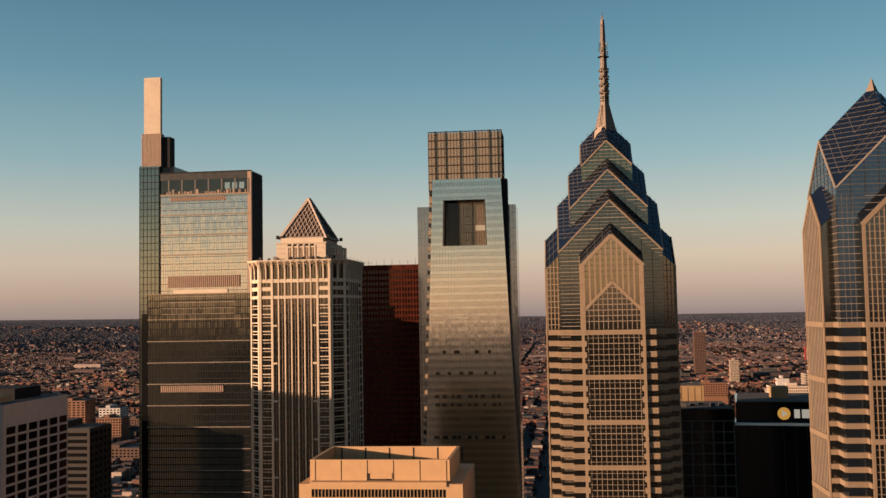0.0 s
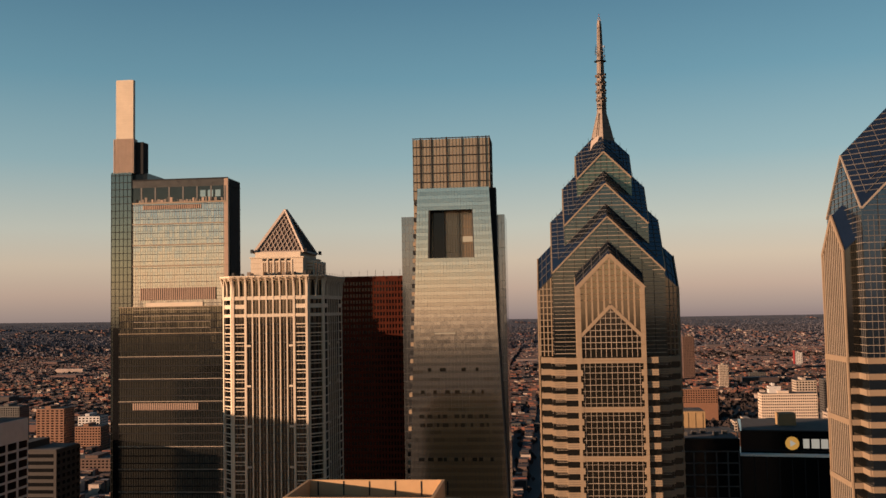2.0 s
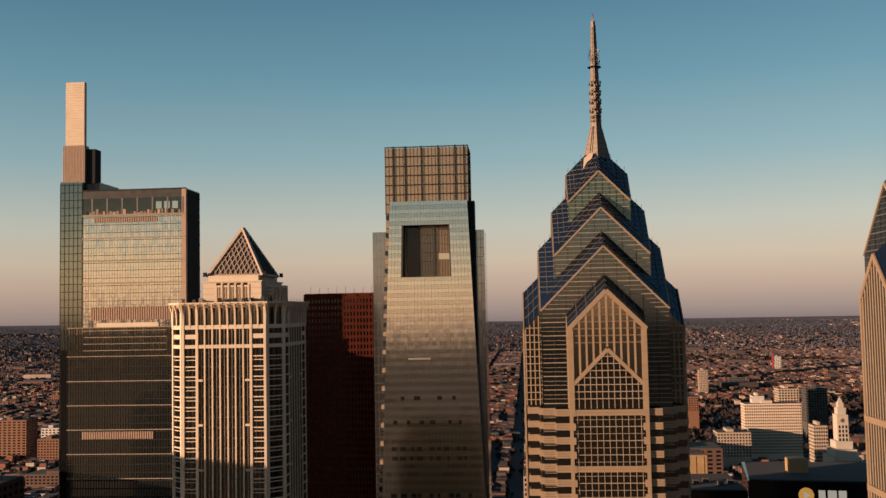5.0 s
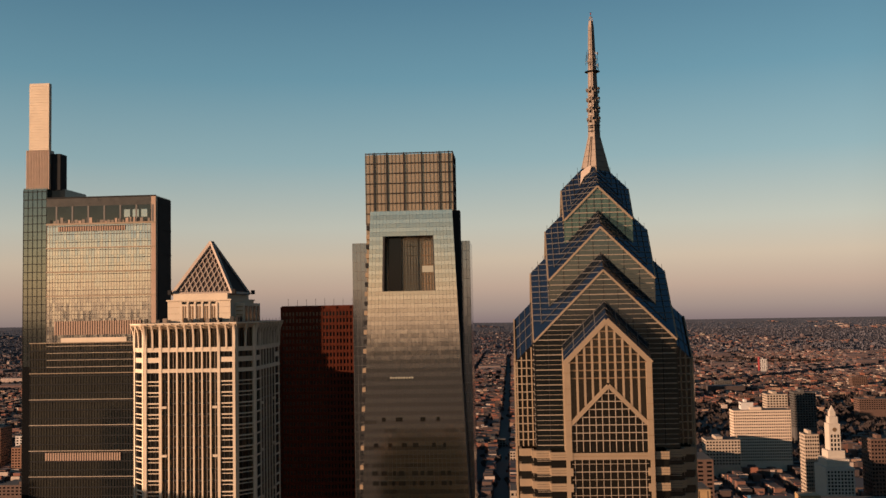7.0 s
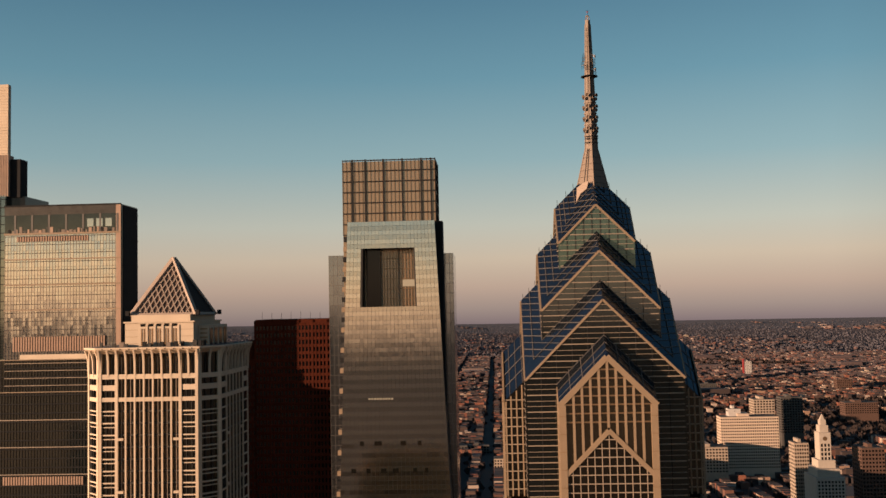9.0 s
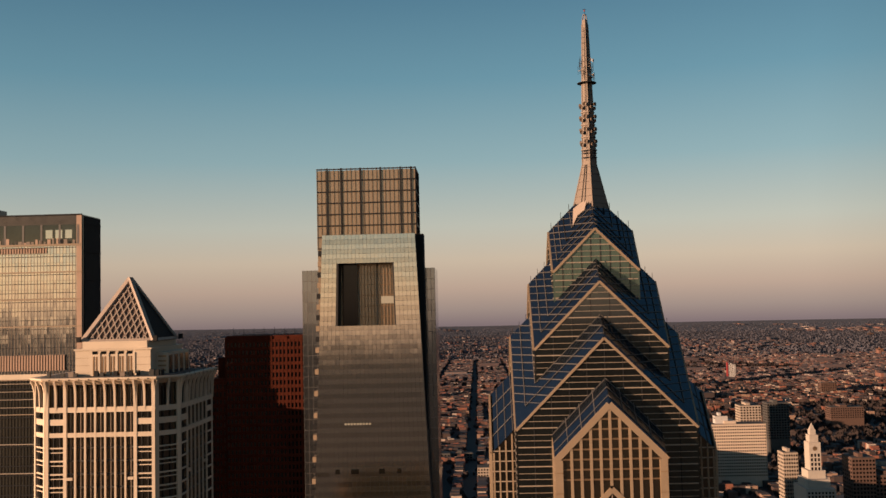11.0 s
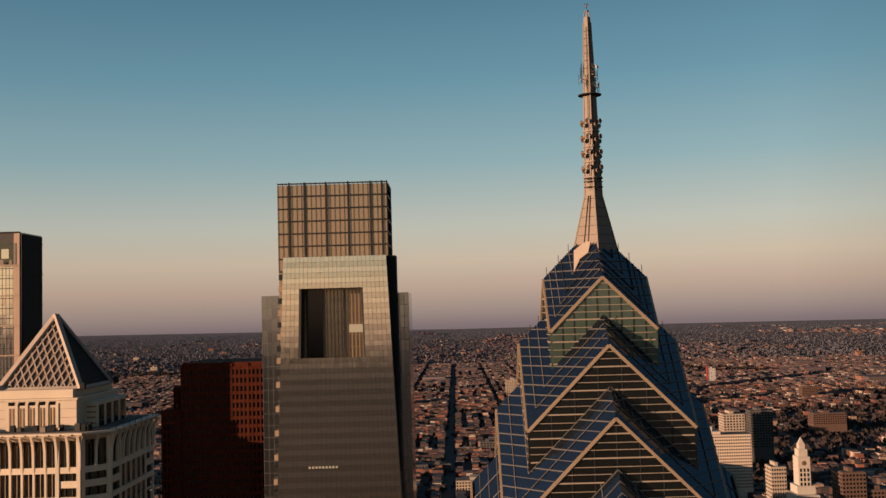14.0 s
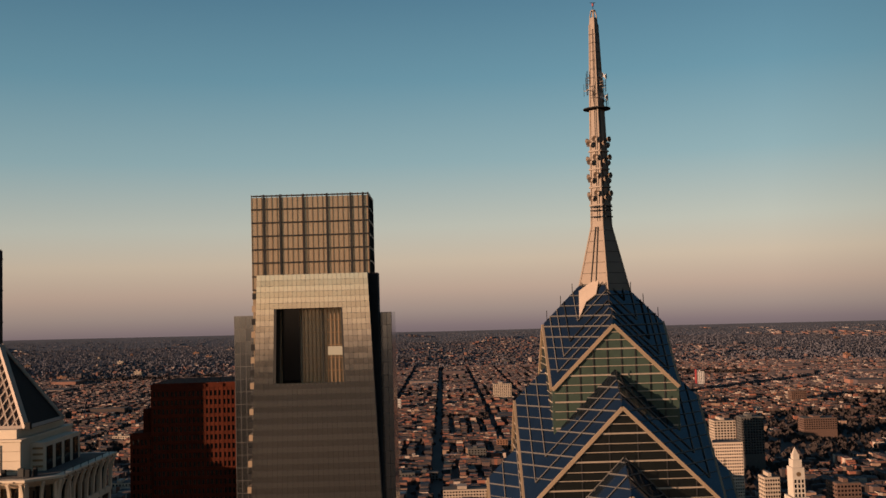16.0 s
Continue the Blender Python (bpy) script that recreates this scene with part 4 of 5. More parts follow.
    # rows of open-blind windows and a few lit ones
    for z, n in ((172, 4), (160.5, 6), (148.0, 9), (143.5, 9), (126.0, 9)):
        for i in range(n):
            u = -66 + 31 * (i + RNG.uniform(0, 0.5)) / n
            q = p(u, z)
            piece("clear_window", DARK_GLASS, t, axes(q + Vector((0, -0.14, 0)), (1, 0, 0), (0, -1, 0), RNG.uniform(1.2, 3.2), 1.9, 0.08))
    for i in range(9):
        q = p(-59.5 + i * 1.05, 190.8)
        piece("lit_pane", LIT, t, axes(q + Vector((0, -0.16, 0)), (1, 0, 0), (0, -1, 0), 0.75, 0.75, 0.1), "lit office window")


silver_tower()


# ---- tower with the pale mast ----
def mast_tower():
    t = thing("mast_glass_tower", -222, 610, "grey glass tower with a tall pale mast slab", "skyscraper", "downtown towers")
    lower = Geo().box(-256, -190.5, 590, 614, 0, 208)
    low = part("lower_block", lower, BLACK_GLASS, t)
    upp = part("upper_block", Geo().box(-248.3, -189.7, 592, 614, 208, 284), DARK_GLASS, t)
    # the shade of the east side is put into its dark metal colour
    part("east_wall", Geo().box(-190.2, -189.4, 594.5, 614, 0, 283.5), DARK_METAL, t, "east wall in dull dark metal for its shade")
    piece("corner_post", LOUVRE, t, axes((-190.9, 592.4, 246), (1, 0, 0), (0, -1, 0), 2.4, 76, 1.6))
    part("west_slab", Geo().box(-270.3, -257, 610, 640, 0, 292), TEAL_GLASS, t, "dark glass west slab")
    part("slot", Geo().box(-257, -248.3, 613, 640, 0, 291.5), BLACK_GLASS, t)
    part("mast_base", Geo().box(-269, -256.0, 610.2, 616, 291.5, 313), MAST_LOUVRE, t, "pinkish slatted mast base")
    part("mast", Geo().box(-267.3, -256.2, 610, 613, 313, 350), PALE_STONE, t, "pale slatted mast slab")
    part("mast_side", Geo().box(-256, -250.6, 612, 620, 291, 311), DARK_METAL, t)
    for z in np.arange(314, 350, 1.5):
        beam("slat", PALE_STONE, t, (-267.4, 609.9, z), (-256.1, 609.9, z), 0.25, 0.25, (0, -1, 0))
    for x in np.arange(-268.8, -256.0, 0.9):
        beam("slat", MAST_LOUVRE, t, (x, 610.1, 291.5), (x, 610.1, 313), 0.3, 0.25, (0, -1, 0))
    # front of the lower block
    for i in range(45):
        x = -256 + 65.5 * i / 44
        beam("fin", DARK_METAL, low, (x, 589.8, 3), (x, 589.8, 208), 0.18, 0.4, (0, -1, 0))
    for k, z in enumerate([208.0, 192.3] + [178.8 - 13.15 * i for i in range(14)]):
        beam("band", MULLION if k > 1 else STONE, t, (-256.2, 589.5, z), (-190.3, 589.5, z), 0.36, 0.6, (0, -1, 0))
    for z in np.arange(204.0, 20, -4.38):
        beam("transom", DARK_METAL, low, (-256, 589.75, z), (-190.5, 589.75, z), 0.5, 0.2, (0, -1, 0))
    pane_grid(t, (-256, 590, 33), (-190.5, 590, 33), (-256, 590, 208), (-190.5, 590, 208), 44, 40, OLIVE_GLASS, 0.12, 0.02, 0.006, 44)
    # mechanical louvres
    for xa, xb, za, zc in ((-247, -207, 147.5, 151.5), (-243.5, -197, 212.0, 219.2), (-241.5, -206, 266.2, 268.6)):
        part("louvre_panel", Geo().box(xa, xb, 589.55 if za < 208 else 591.6, 590 if za < 208 else 592, za, zc), DARK_METAL, t, "bronze louvre band")
        for x in np.arange(xa, xb + .1, 1.3):
            beam("slat", LOUVRE, t, (x, 589.4 if za < 208 else 591.45, za), (x, 589.4 if za < 208 else 591.45, zc), 0.75, 0.3, (0, -1, 0))
    # front of the upper block
    for i in range(40):
        x = -248.3 + 58.7 * i / 39
        beam("fin", MULLION, upp, (x, 591.85, 208), (x, 591.85, 270), 0.12, 0.25, (0, -1, 0))
    for z in (270.0, 257.4, 244.8, 232.3, 284.0):
        beam("band", STONE if z < 284 else DARK_METAL, t, (-248.5, 591.6, z), (-189.5, 591.6, z), 0.9 if z == 270 else 0.6, 0.7, (0, -1, 0))
    for z in np.arange(210.0, 270, 4.2):
        beam("transom", DARK_METAL, upp, (-248.3, 591.8, z), (-189.6, 591.8, z), 0.28, 0.15, (0, -1, 0))
    pane_grid(t, (-248.3, 592, 208), (-189.6, 592, 208), (-248.3, 592, 270), (-189.6, 592, 270), 39, 15, GREY_GLASS, 0.13, 0.02, 0.008, 156)
    # glazed top storey with columns behind
    part("sky_lobby", Geo().box(-248.2, -190, 591.75, 592, 270.4, 279.4), DARK_GLASS, t, "dark glazed top storey")
    plants = random.Random(9)
    for i in range(7):
        beam("column", ROOF_BAR, t, (-243 + i * 8.6, 591.6, 270.5), (-243 + i * 8.6, 591.6, 279.4), 0.9, 0.2, (0, -1, 0))
    for i in range(28):
        x, h = -246 + i * 1.95, plants.uniform(0.8, 3.2)
        piece("plant_unit", plants.choice((STEEL, LOUVRE, DARK_METAL, JOINT)), t, axes((x, 591.6, 270.5 + h / 2), (1, 0, 0), (0, -1, 0), plants.uniform(0.7, 1.8), h, 0.2))
    for i in range(3):
        piece("bright_window", SILVER_GLASS, t, axes((-205 + i * 4.6, 591.65, 275), (1, 0, 0), (0, -1, 0), 3.2, 4.0, 0.15))
    part("parapet", Geo().box(-248.5, -189.5, 591.7, 592, 279.4, 284), shader("brown_screen_glass", (0.10, 0.085, 0.075), 0.25, 0.7, vary=0.3), t, "brown screened roof parapet")
    # west slab lines and its edge fin
    for z in np.arange(290, 20, -4.4):
        beam("transom", DARK_METAL, t, (-270.3, 609.8, z), (-257.2, 609.8, z), 0.35, 0.2, (0, -1, 0))
    for x in np.arange(-270.3, -257, 2.6):
        beam("fin", DARK_METAL, t, (x, 609.8, 3), (x, 609.8, 291), 0.16, 0.2, (0, -1, 0))
    piece("edge_fin", BLACK_GLASS, t, axes((-258.3, 591, 98), (1, 0, 0), (0, -1, 0), 3.6, 196, 1.6))
    for z in np.arange(280, 100, -13.15):
        beam("band", DARK_METAL, t, (-189.3, 595, z), (-189.3, 614, z), 0.5, 0.3, (1, 0, 0))
    for z in np.arange(195.5, 207, 3.6):
        beam("light_line", MULLION, t, (-247, 589.5, z), (-200, 589.5, z), 0.25, 0.15, (0, -1, 0))
    # roof terrace plant
    part("terrace_plant", Geo().box(-240, -205, 590.8, 591.9, 208.2, 210.5), PALE_STONE, t)


mast_tower()


# ---- pale stone tower with the lattice pyramid ----
def pyramid_tower():
    t = thing("stone_pyramid_tower", -115.5, 449, "pale stone ribbed tower under a lattice pyramid", "skyscraper", "downtown towers")
    x0, x1, y0, y1, top, cut = -138.0, -95.3, 424.5, 465.0, 218.4, 5.5
    def outline(d):
        """The plan with cut corners, grown by d."""
        e = d * 0.6
        return [(x0 + cut - e, y0 - d), (x1 - cut + e, y0 - d), (x1 + d, y0 + cut - e), (x1 + d, y1 + d), (x0 - d, y1 + d), (x0 - d, y0 + cut - e)]
    part("core_wall", Geo().prism(outline(-0.6), 0, top - 1), STRIP_GLASS, t)
    cap = Geo()
    low, high = outline(-0.2), outline(1.6)
    k = len(low)
    cap.v = [(x, y, top - 2) for x, y in low] + [(x, y, top - 0.5) for x, y in high] + [(x, y, top) for x, y in high]
    cap.f = [tuple(reversed(range(k))), tuple(range(2 * k, 3 * k))]
    for r in (0, k):
        cap.f += [(r + i, r + (i + 1) % k, r + k + (i + 1) % k, r + k + i) for i in range(k)]
    part("cornice", cap, PALE_STONE, t, "flared pale stone cornice")
    part("roof_deck", Geo().prism(outline(-0.5), top, top + 0.1), ROOF, t, "dark flat roof behind the cornice")
    def strip(P, acr, n, a, b, thin):
        """Banded windows between two piers."""
        w, c = b - a, (a + b) / 2
        piece("spandrel", PALE_STONE, t, axes(P(c, 0.1, 205.7), acr, n, w, 1.7, 0.5))
        z = 198.3
        while z > 3:
            piece("spandrel", PALE_STONE, t, axes(P(c, 0.1, z), acr, n, w, 0.42, 0.5))
            if not thin:
                piece("spandrel", PALE_STONE, t, axes(P(c, 0.05, z - 1.3), acr, n, w, 0.26, 0.4))
            z -= 3.75
        for f in ((0.5,) if w < 5 else (0.33, 0.67)):
            beam("thin_rib", JOINT, t, P(a + w * f, -0.3, 3), P(a + w * f, -0.3, top - 3), 0.16, 0.5, n)
    def face(start, way, W, piers, ribs, flares, thin=False):
        """One side: piers at their places, banded strips outside, slender ribs between the inner piers."""
        way = Vector(way).normalized()
        n = Vector((way.y, -way.x, 0))
        def P(u, out, z):
            return Vector((start[0], start[1], z)) + way * u + n * out
        for u in piers:
            beam("pier", PALE_STONE, t, P(u, 0.15, 0), P(u, 0.15, top - 1), 0.95, 0.35 if thin else 0.9, n)
        mid = len(piers) // 2 - 1
        for i in range(len(piers) - 1):
            if ribs and i == mid:
                a, b = piers[i], piers[i + 1]
                for j in range(1, ribs):
                    beam("rib", PALE_STONE, t, P(a + (b - a) * j / ribs, 0.1, 0), P(a + (b - a) * j / ribs, 0.1, 209), 0.52, 0.3 if thin else 0.8, n)
                for j in range(ribs):
                    beam("thin_rib", MULLION, t, P(a + (b - a) * (j + .5) / ribs, -0.25, 0), P(a + (b - a) * (j + .5) / ribs, -0.25, top - 3), 0.13, 0.3, n)
                z = 198.3
                while z > 60:
                    beam("transom", JOINT, t, P(a, -0.3, z), P(b, -0.3, z), 0.5, 0.3, n)
                    z -= 3.75
                z = 189.5
                while z > 60:
                    for u in (a + 1.35, b - 1.35):
                        piece("bracket", PALE_STONE, t, axes(P(u, 0.2, z), way, n, 1.7, 0.8, 0.9))
                    z -= 16.5
            else:
                strip(P, way, n, piers[i], piers[i + 1], thin)
        for z, h in ((209.2, 1.5), (202.0, 1.3)):
            piece("band", PALE_STONE, t, axes(P(W / 2, 0.1, z), way, n, W, h, 0.7))
        for i in range(flares + 1):
            u = i / flares * W
            beam("flare_rib", PALE_STONE, t, P(u, 0.2, 209), P(u, 0.4, top - 4.2), 0.6, 0.7, n)
            beam("flare_rib", PALE_STONE, t, P(u, 0.4, top - 4.2), P(u, 0.8, top - 2.4), 0.6, 0.7, n)
            beam("flare_rib", PALE_STONE, t, P(u, 0.8, top - 2.4), P(u, 1.5, top - 0.9), 0.6, 0.7, n)
            if i < flares:
                piece("stud", JOINT, t, axes(P(u + W / flares / 2, 1.62, top - 0.5), way, n, 0.4, 0.4, 0.1))
    fw = x1 - x0 - 2 * cut
    face((x0 + cut, y0), (1, 0, 0), fw, (0.3, 5.6, fw - 5.6, fw - 0.3), 7, 11)
    face((x0, y0 + cut), (1, -1, 0), cut * 1.414, (0.5, cut * 1.414 - 0.5), 0, 2)
    face((x1 - cut, y0), (1, 1, 0), cut * 1.414, (0.5, cut * 1.414 - 0.5), 0, 2)
    ew = y1 - y0 - cut
    face((x1, y0 + cut), (0, 1, 0), ew, (0.3, 7, ew - 7, ew - 0.3), 5, 8, True)
    # attic block with openings
    part("attic", Geo().box(-126.5, -104, 430.5, 462, top, 226.4), PALE_STONE, t)
    part("attic_top", Geo().box(-125, -105.5, 432, 460.5, 226.4, 228.6), PALE_STONE, t)
    part("attic_cornice", Geo().box(-126.9, -103.6, 430.1, 462.4, 226.0, 226.5), PALE_STONE, t)
    part("attic_side", Geo().box(-104, -100.5, 436, 458, top, 225), PALE_STONE, t)
    for i in range(4):
        piece("attic_window", BRONZE, t, axes((-102.2, 435.9, 219.5 + i * 1.4), (1, 0, 0), (0, -1, 0), 2.4, 0.5, 0.16))
        piece("attic_window", BLACK_GLASS, t, axes((-100.45, 438.5 + i * 5.5, 221.2), (0, 1, 0), (1, 0, 0), 3.4, 5.6, 0.16))
    for z in (219.4, 221.6, 223.8, 225.9):
        beam("joint", BRONZE, t, (-126.5, 430.47, z), (-122.3, 430.47, z), 0.08, 0.06, (0, -1, 0))
        beam("joint", BRONZE, t, (-108.5, 430.47, z), (-104, 430.47, z), 0.08, 0.06, (0, -1, 0))
    for i in range(5):
        for side in (-0.42, 0.42):
            piece("attic_window", BRONZE, t, axes((-120.6 + i * 2.6 + side, 430.45, 221.4), (1, 0, 0), (0, -1, 0), 0.4, 5.6, 0.12))
        piece("attic_window", BLACK_GLASS, t, axes((-120.6 + i * 2.6, 430.45, 225.3), (1, 0, 0), (0, -1, 0), 1.6, 0.9, 0.12))
        piece("attic_pilaster", PALE_STONE, t, axes((-119.3 + i * 2.6, 430.4, 222.2), (1, 0, 0), (0, -1, 0), 0.7, 6.2, 0.25))
    # pyramid: sloping frames and diagonal lattice over dark panels
    px, py, r, zb, zt = -115.4, 445.9, 11.0, 228.4, 247.8
    c = [Vector((px - r, py - r, zb)), Vector((px + r, py - r, zb)), Vector((px + r, py + r, zb)), Vector((px - r, py + r, zb))]
    apex = Vector((px, py, zt))
    g = Geo()
    for i in range(4):
        g.face(c[i] * 0.97 + Vector((px, py, zb)) * 0.03, c[(i + 1) % 4] * 0.97 + Vector((px, py, zb)) * 0.03, apex - Vector((0, 0, 0.5)))
    part("pyramid_panel", g, shader("brown_lattice_backing", (0.10, 0.065, 0.05), 0.8, vary=0.3), t)
    for i in range(4):
        a, b = c[i], c[(i + 1) % 4]
        n = (b - a).cross(apex - a).normalized()
        if i == 1:
            part("east_panel", Geo().face(a + n * .1, b + n * .1, apex + n * .1), DARK_METAL, t, "plain dark east side of the pyramid")
        beam("hip", LATTICE, t, a, apex, 1.5, 0.8, n + (a - Vector((px, py, a.z))).normalized())
        beam("eave", LATTICE, t, a + Vector((0, 0, .3)), b + Vector((0, 0, .3)), 0.9, 0.6, n)
        if i == 1:
            continue
        for s in np.arange(1, 11) / 11.0:
            q = a.lerp(b, s)
            beam("lattice_bar", LATTICE, t, q, a.lerp(apex, s), 0.34, 0.3, n)
            beam("lattice_bar", LATTICE, t, q, b.lerp(apex, 1 - s), 0.34, 0.3, n)
    for dx, dy in ((-11.5, -12), (11.8, -12), (12.5, 11), (-12, 11)):
        piece("roof_unit", DARK_METAL, t, axes((px + dx, py + dy, 229.2), (1, 0, 0), (0, -1, 0), 1.2, 1.6, 1.2))
    clutter = random.Random(3)
    for i in range(14):
        h = clutter.uniform(0.8, 2.0)
        piece("roof_unit", clutter.choice((STEEL, DARK_METAL, JOINT)), t, axes((clutter.uniform(x0 + 4, x1 - 4), clutter.uniform(y0 + 1.5, 429), top + h / 2 + .1), (1, 0, 0), (0, -1, 0), clutter.uniform(0.6, 1.6), h, 1.0))
    for i in range(12):
        piece("roof_rail", DARK_METAL, t, axes((x1 + 1.5, y0 + 6 + i * 5, top + 0.5), (1, 0, 0), (0, -1, 0), 0.12, 1.0, 0.12))


pyramid_tower()


# ---- red granite stepped tower ----
def red_tower():
    t = thing("red_granite_tower", -111, 660, "dark red granite tower with stepped corners", "skyscraper", "downtown towers")
    steps = [(-142.5, -78, 634, 676, 0, 204), (-138, -82, 636, 678, 204, 214), (-133.4, -86, 634.05, 672, 204, 225)]
    for i, (a, b, c, d, e, f) in enumerate(steps):
        part("stage", Geo().box(a, b, c, d, e, f), RED_GRANITE, t)
    for a, b, top, y in ((-142.5, -133.4, 202.5, 634), (-133.4, -86, 223, 634.0), (-86, -78, 202.5, 634)):
        cols = max(3, round((b - a) / 1.9))
        for i in range(cols + 1):
            x = a + (b - a) * i / cols
            beam("pier", RED_GRANITE, t, (x, y - 0.15, 3), (x, y - 0.15, top + (1.5 if i % 4 == 0 else 0)), 0.75 if i % 4 else 1.1, 0.7, (0, -1, 0))
        rest = Geo()
        z = top - 1.5
        while z > 60:
            for i in range(cols):
                x = a + (b - a) * (i + 0.5) / cols
                rest.box(x - 0.5, x + 0.5, y - 0.08, y, z - 2.2, z)
            z -= 3.8
        part("window_grid", rest, BLACK_GLASS, t, kind="stuff")
        for k in range(int((top - 70) / 3.8)):
            beam("spandrel", RED_GRANITE, t, (a, y - 0.2, top - 0.6 - k * 3.8), (b, y - 0.2, top - 0.6 - k * 3.8), 1.5, 0.4, (0, -1, 0))
    for i in range(9):
        x = -131 + i * 5.2
        beam("roof_rod", DARK_METAL, t, (x, 640, 225), (x, 640, 227.5 + RNG.uniform(0, 3)), 0.14, 0.14, (1, 0, 0))
    # setback corners with their own pier rows
    for k in range(6):
        x = -137.5 + k * 0.8
        beam("pier", RED_GRANITE, t, (x, 635.8, 204), (x, 635.8, 214.5), 0.35, 0.5, (0, -1, 0))


red_tower()


# ---- tan concrete block in front ----
def tan_block():
    t = thing("tan_concrete_block", -62, 348, "tan concrete office block with an open roof well", "building")
    part("shaft_wall", Geo().box(-89.3, -34, 328, 372, 0, 137.6), TAN_PANEL, t)
    part("attic_wall", Geo().box(-86.2, -38.6, 331, 332, 137.6, 145.2), TAN_PANEL, t)
    part("attic_wall", Geo().box(-86.2, -38.6, 363, 364, 137.6, 145.2), TAN_PANEL, t)
    part("attic_wall", Geo().box(-86.2, -85.2, 332, 363, 137.6, 145.2), TAN_PANEL, t)
    part("attic_wall", Geo().box(-39.6, -38.6, 332, 363, 137.6, 145.2), TAN_PANEL, t)
    part("roof_well", Geo().box(-85.2, -39.6, 332, 363, 137.6, 139.8), ROOF, t, "dark roof well floor")
    for i in range(6):
        x = -84.4 + i * 8.95
        piece("panel_joint", DARK_METAL, t, axes((x, 330.98, 141.4), (1, 0, 0), (0, -1, 0), 0.22, 7.2, 0.1))
        piece("panel_joint", DARK_METAL, t, axes((x + 2, 362.97, 142.4), (1, 0, 0), (0, -1, 0), 0.5, 4.8, 0.1))
    piece("vent_slot", DARK_METAL, t, axes((-62.4, 330.98, 139.4), (1, 0, 0), (0, -1, 0), 8.6, 2.6, 0.12))
    piece("vent_screen", TAN_PANEL, t, axes((-61.8, 330.9, 139.8), (1, 0, 0), (0, -1, 0), 7.4, 1.9, 0.2))
    part("sill_band", Geo().box(-85.5, -39.4, 327.5, 331, 136.8, 138.3), TAN_PANEL, t)
    for i in range(38):
        piece("window", BLACK_GLASS, t, axes((-84.6 + i * 1.2, 327.95, 134.6), (1, 0, 0), (0, -1, 0), 0.75, 2.6, 0.15))
    for r in range(1, 6):
        for i in range(38):
            piece("window", BLACK_GLASS, t, axes((-84.6 + i * 1.2, 327.95, 134.6 - r * 3.8), (1, 0, 0), (0, -1, 0), 0.75, 2.4, 0.15))
    for y in (336, 345, 354):
        beam("roof_pipe", STEEL, t, (-80, y, 140.1), (-56, y, 140.1), 0.5, 0.4, (0, 0, 1))
    for i in range(9):
        piece("roof_unit", WHITE_CONC, t, axes((-66 + i * 2.1 + RNG.uniform(-.6, .6), 350 + RNG.uniform(-3, 3), 140.3), (1, 0, 0), (0, -1, 0), 0.8, 0.9, 0.8))


tan_block()


# ---- white concrete office block ----
def white_block():
    t = thing("white_concrete_block", -255, 415, "white concrete office block with dark square windows", "building")
    x0, x1, y0, y1, top = -280.0, -231.0, 388.0, 442.0, 159.0
    part("wall", Geo().box(x0, x1, y0, y1, 0, top), WHITE_CONC, t)
    part("roof_deck", Geo().box(x0 + .8, x1 - .8, y0 + .8, y1 - .8, top, top + 0.15), ROOF, t)
    part("roof_plant", Geo().box(-262, -240, 412, 434, top, top + 5), DARK_METAL, t)
    part("roof_plant", Geo().box(-246, -238, 396, 406, top, top + 3), TAN_PANEL, t)
    for r in range(20):
        z = top - 11 - r * 4.1
        for i in range(6):
            y = y0 + 2.6 + i * (y1 - y0 - 1.5) / 6 + 1.6
            piece("window", BLACK_GLASS, t, axes((x1 + 0.02, y + 1.2, z), (0, 1, 0), (1, 0, 0), 7.8, 3.1, 0.1))
            piece("mullion_rib", WHITE_CONC, t, axes((x1 + 0.15, y0 + 1.5 + i * (y1 - y0 - 1.5) / 6, z), (0, 1, 0), (1, 0, 0), 0.7, 4.1, 0.4))
        for i in range(3):
            piece("window", BLACK_GLASS, t, axes((x1 - 4 - i * 6.6, y0 - 0.02, z), (1, 0, 0), (0, -1, 0), 5.4, 2.9, 0.1))


white_block()


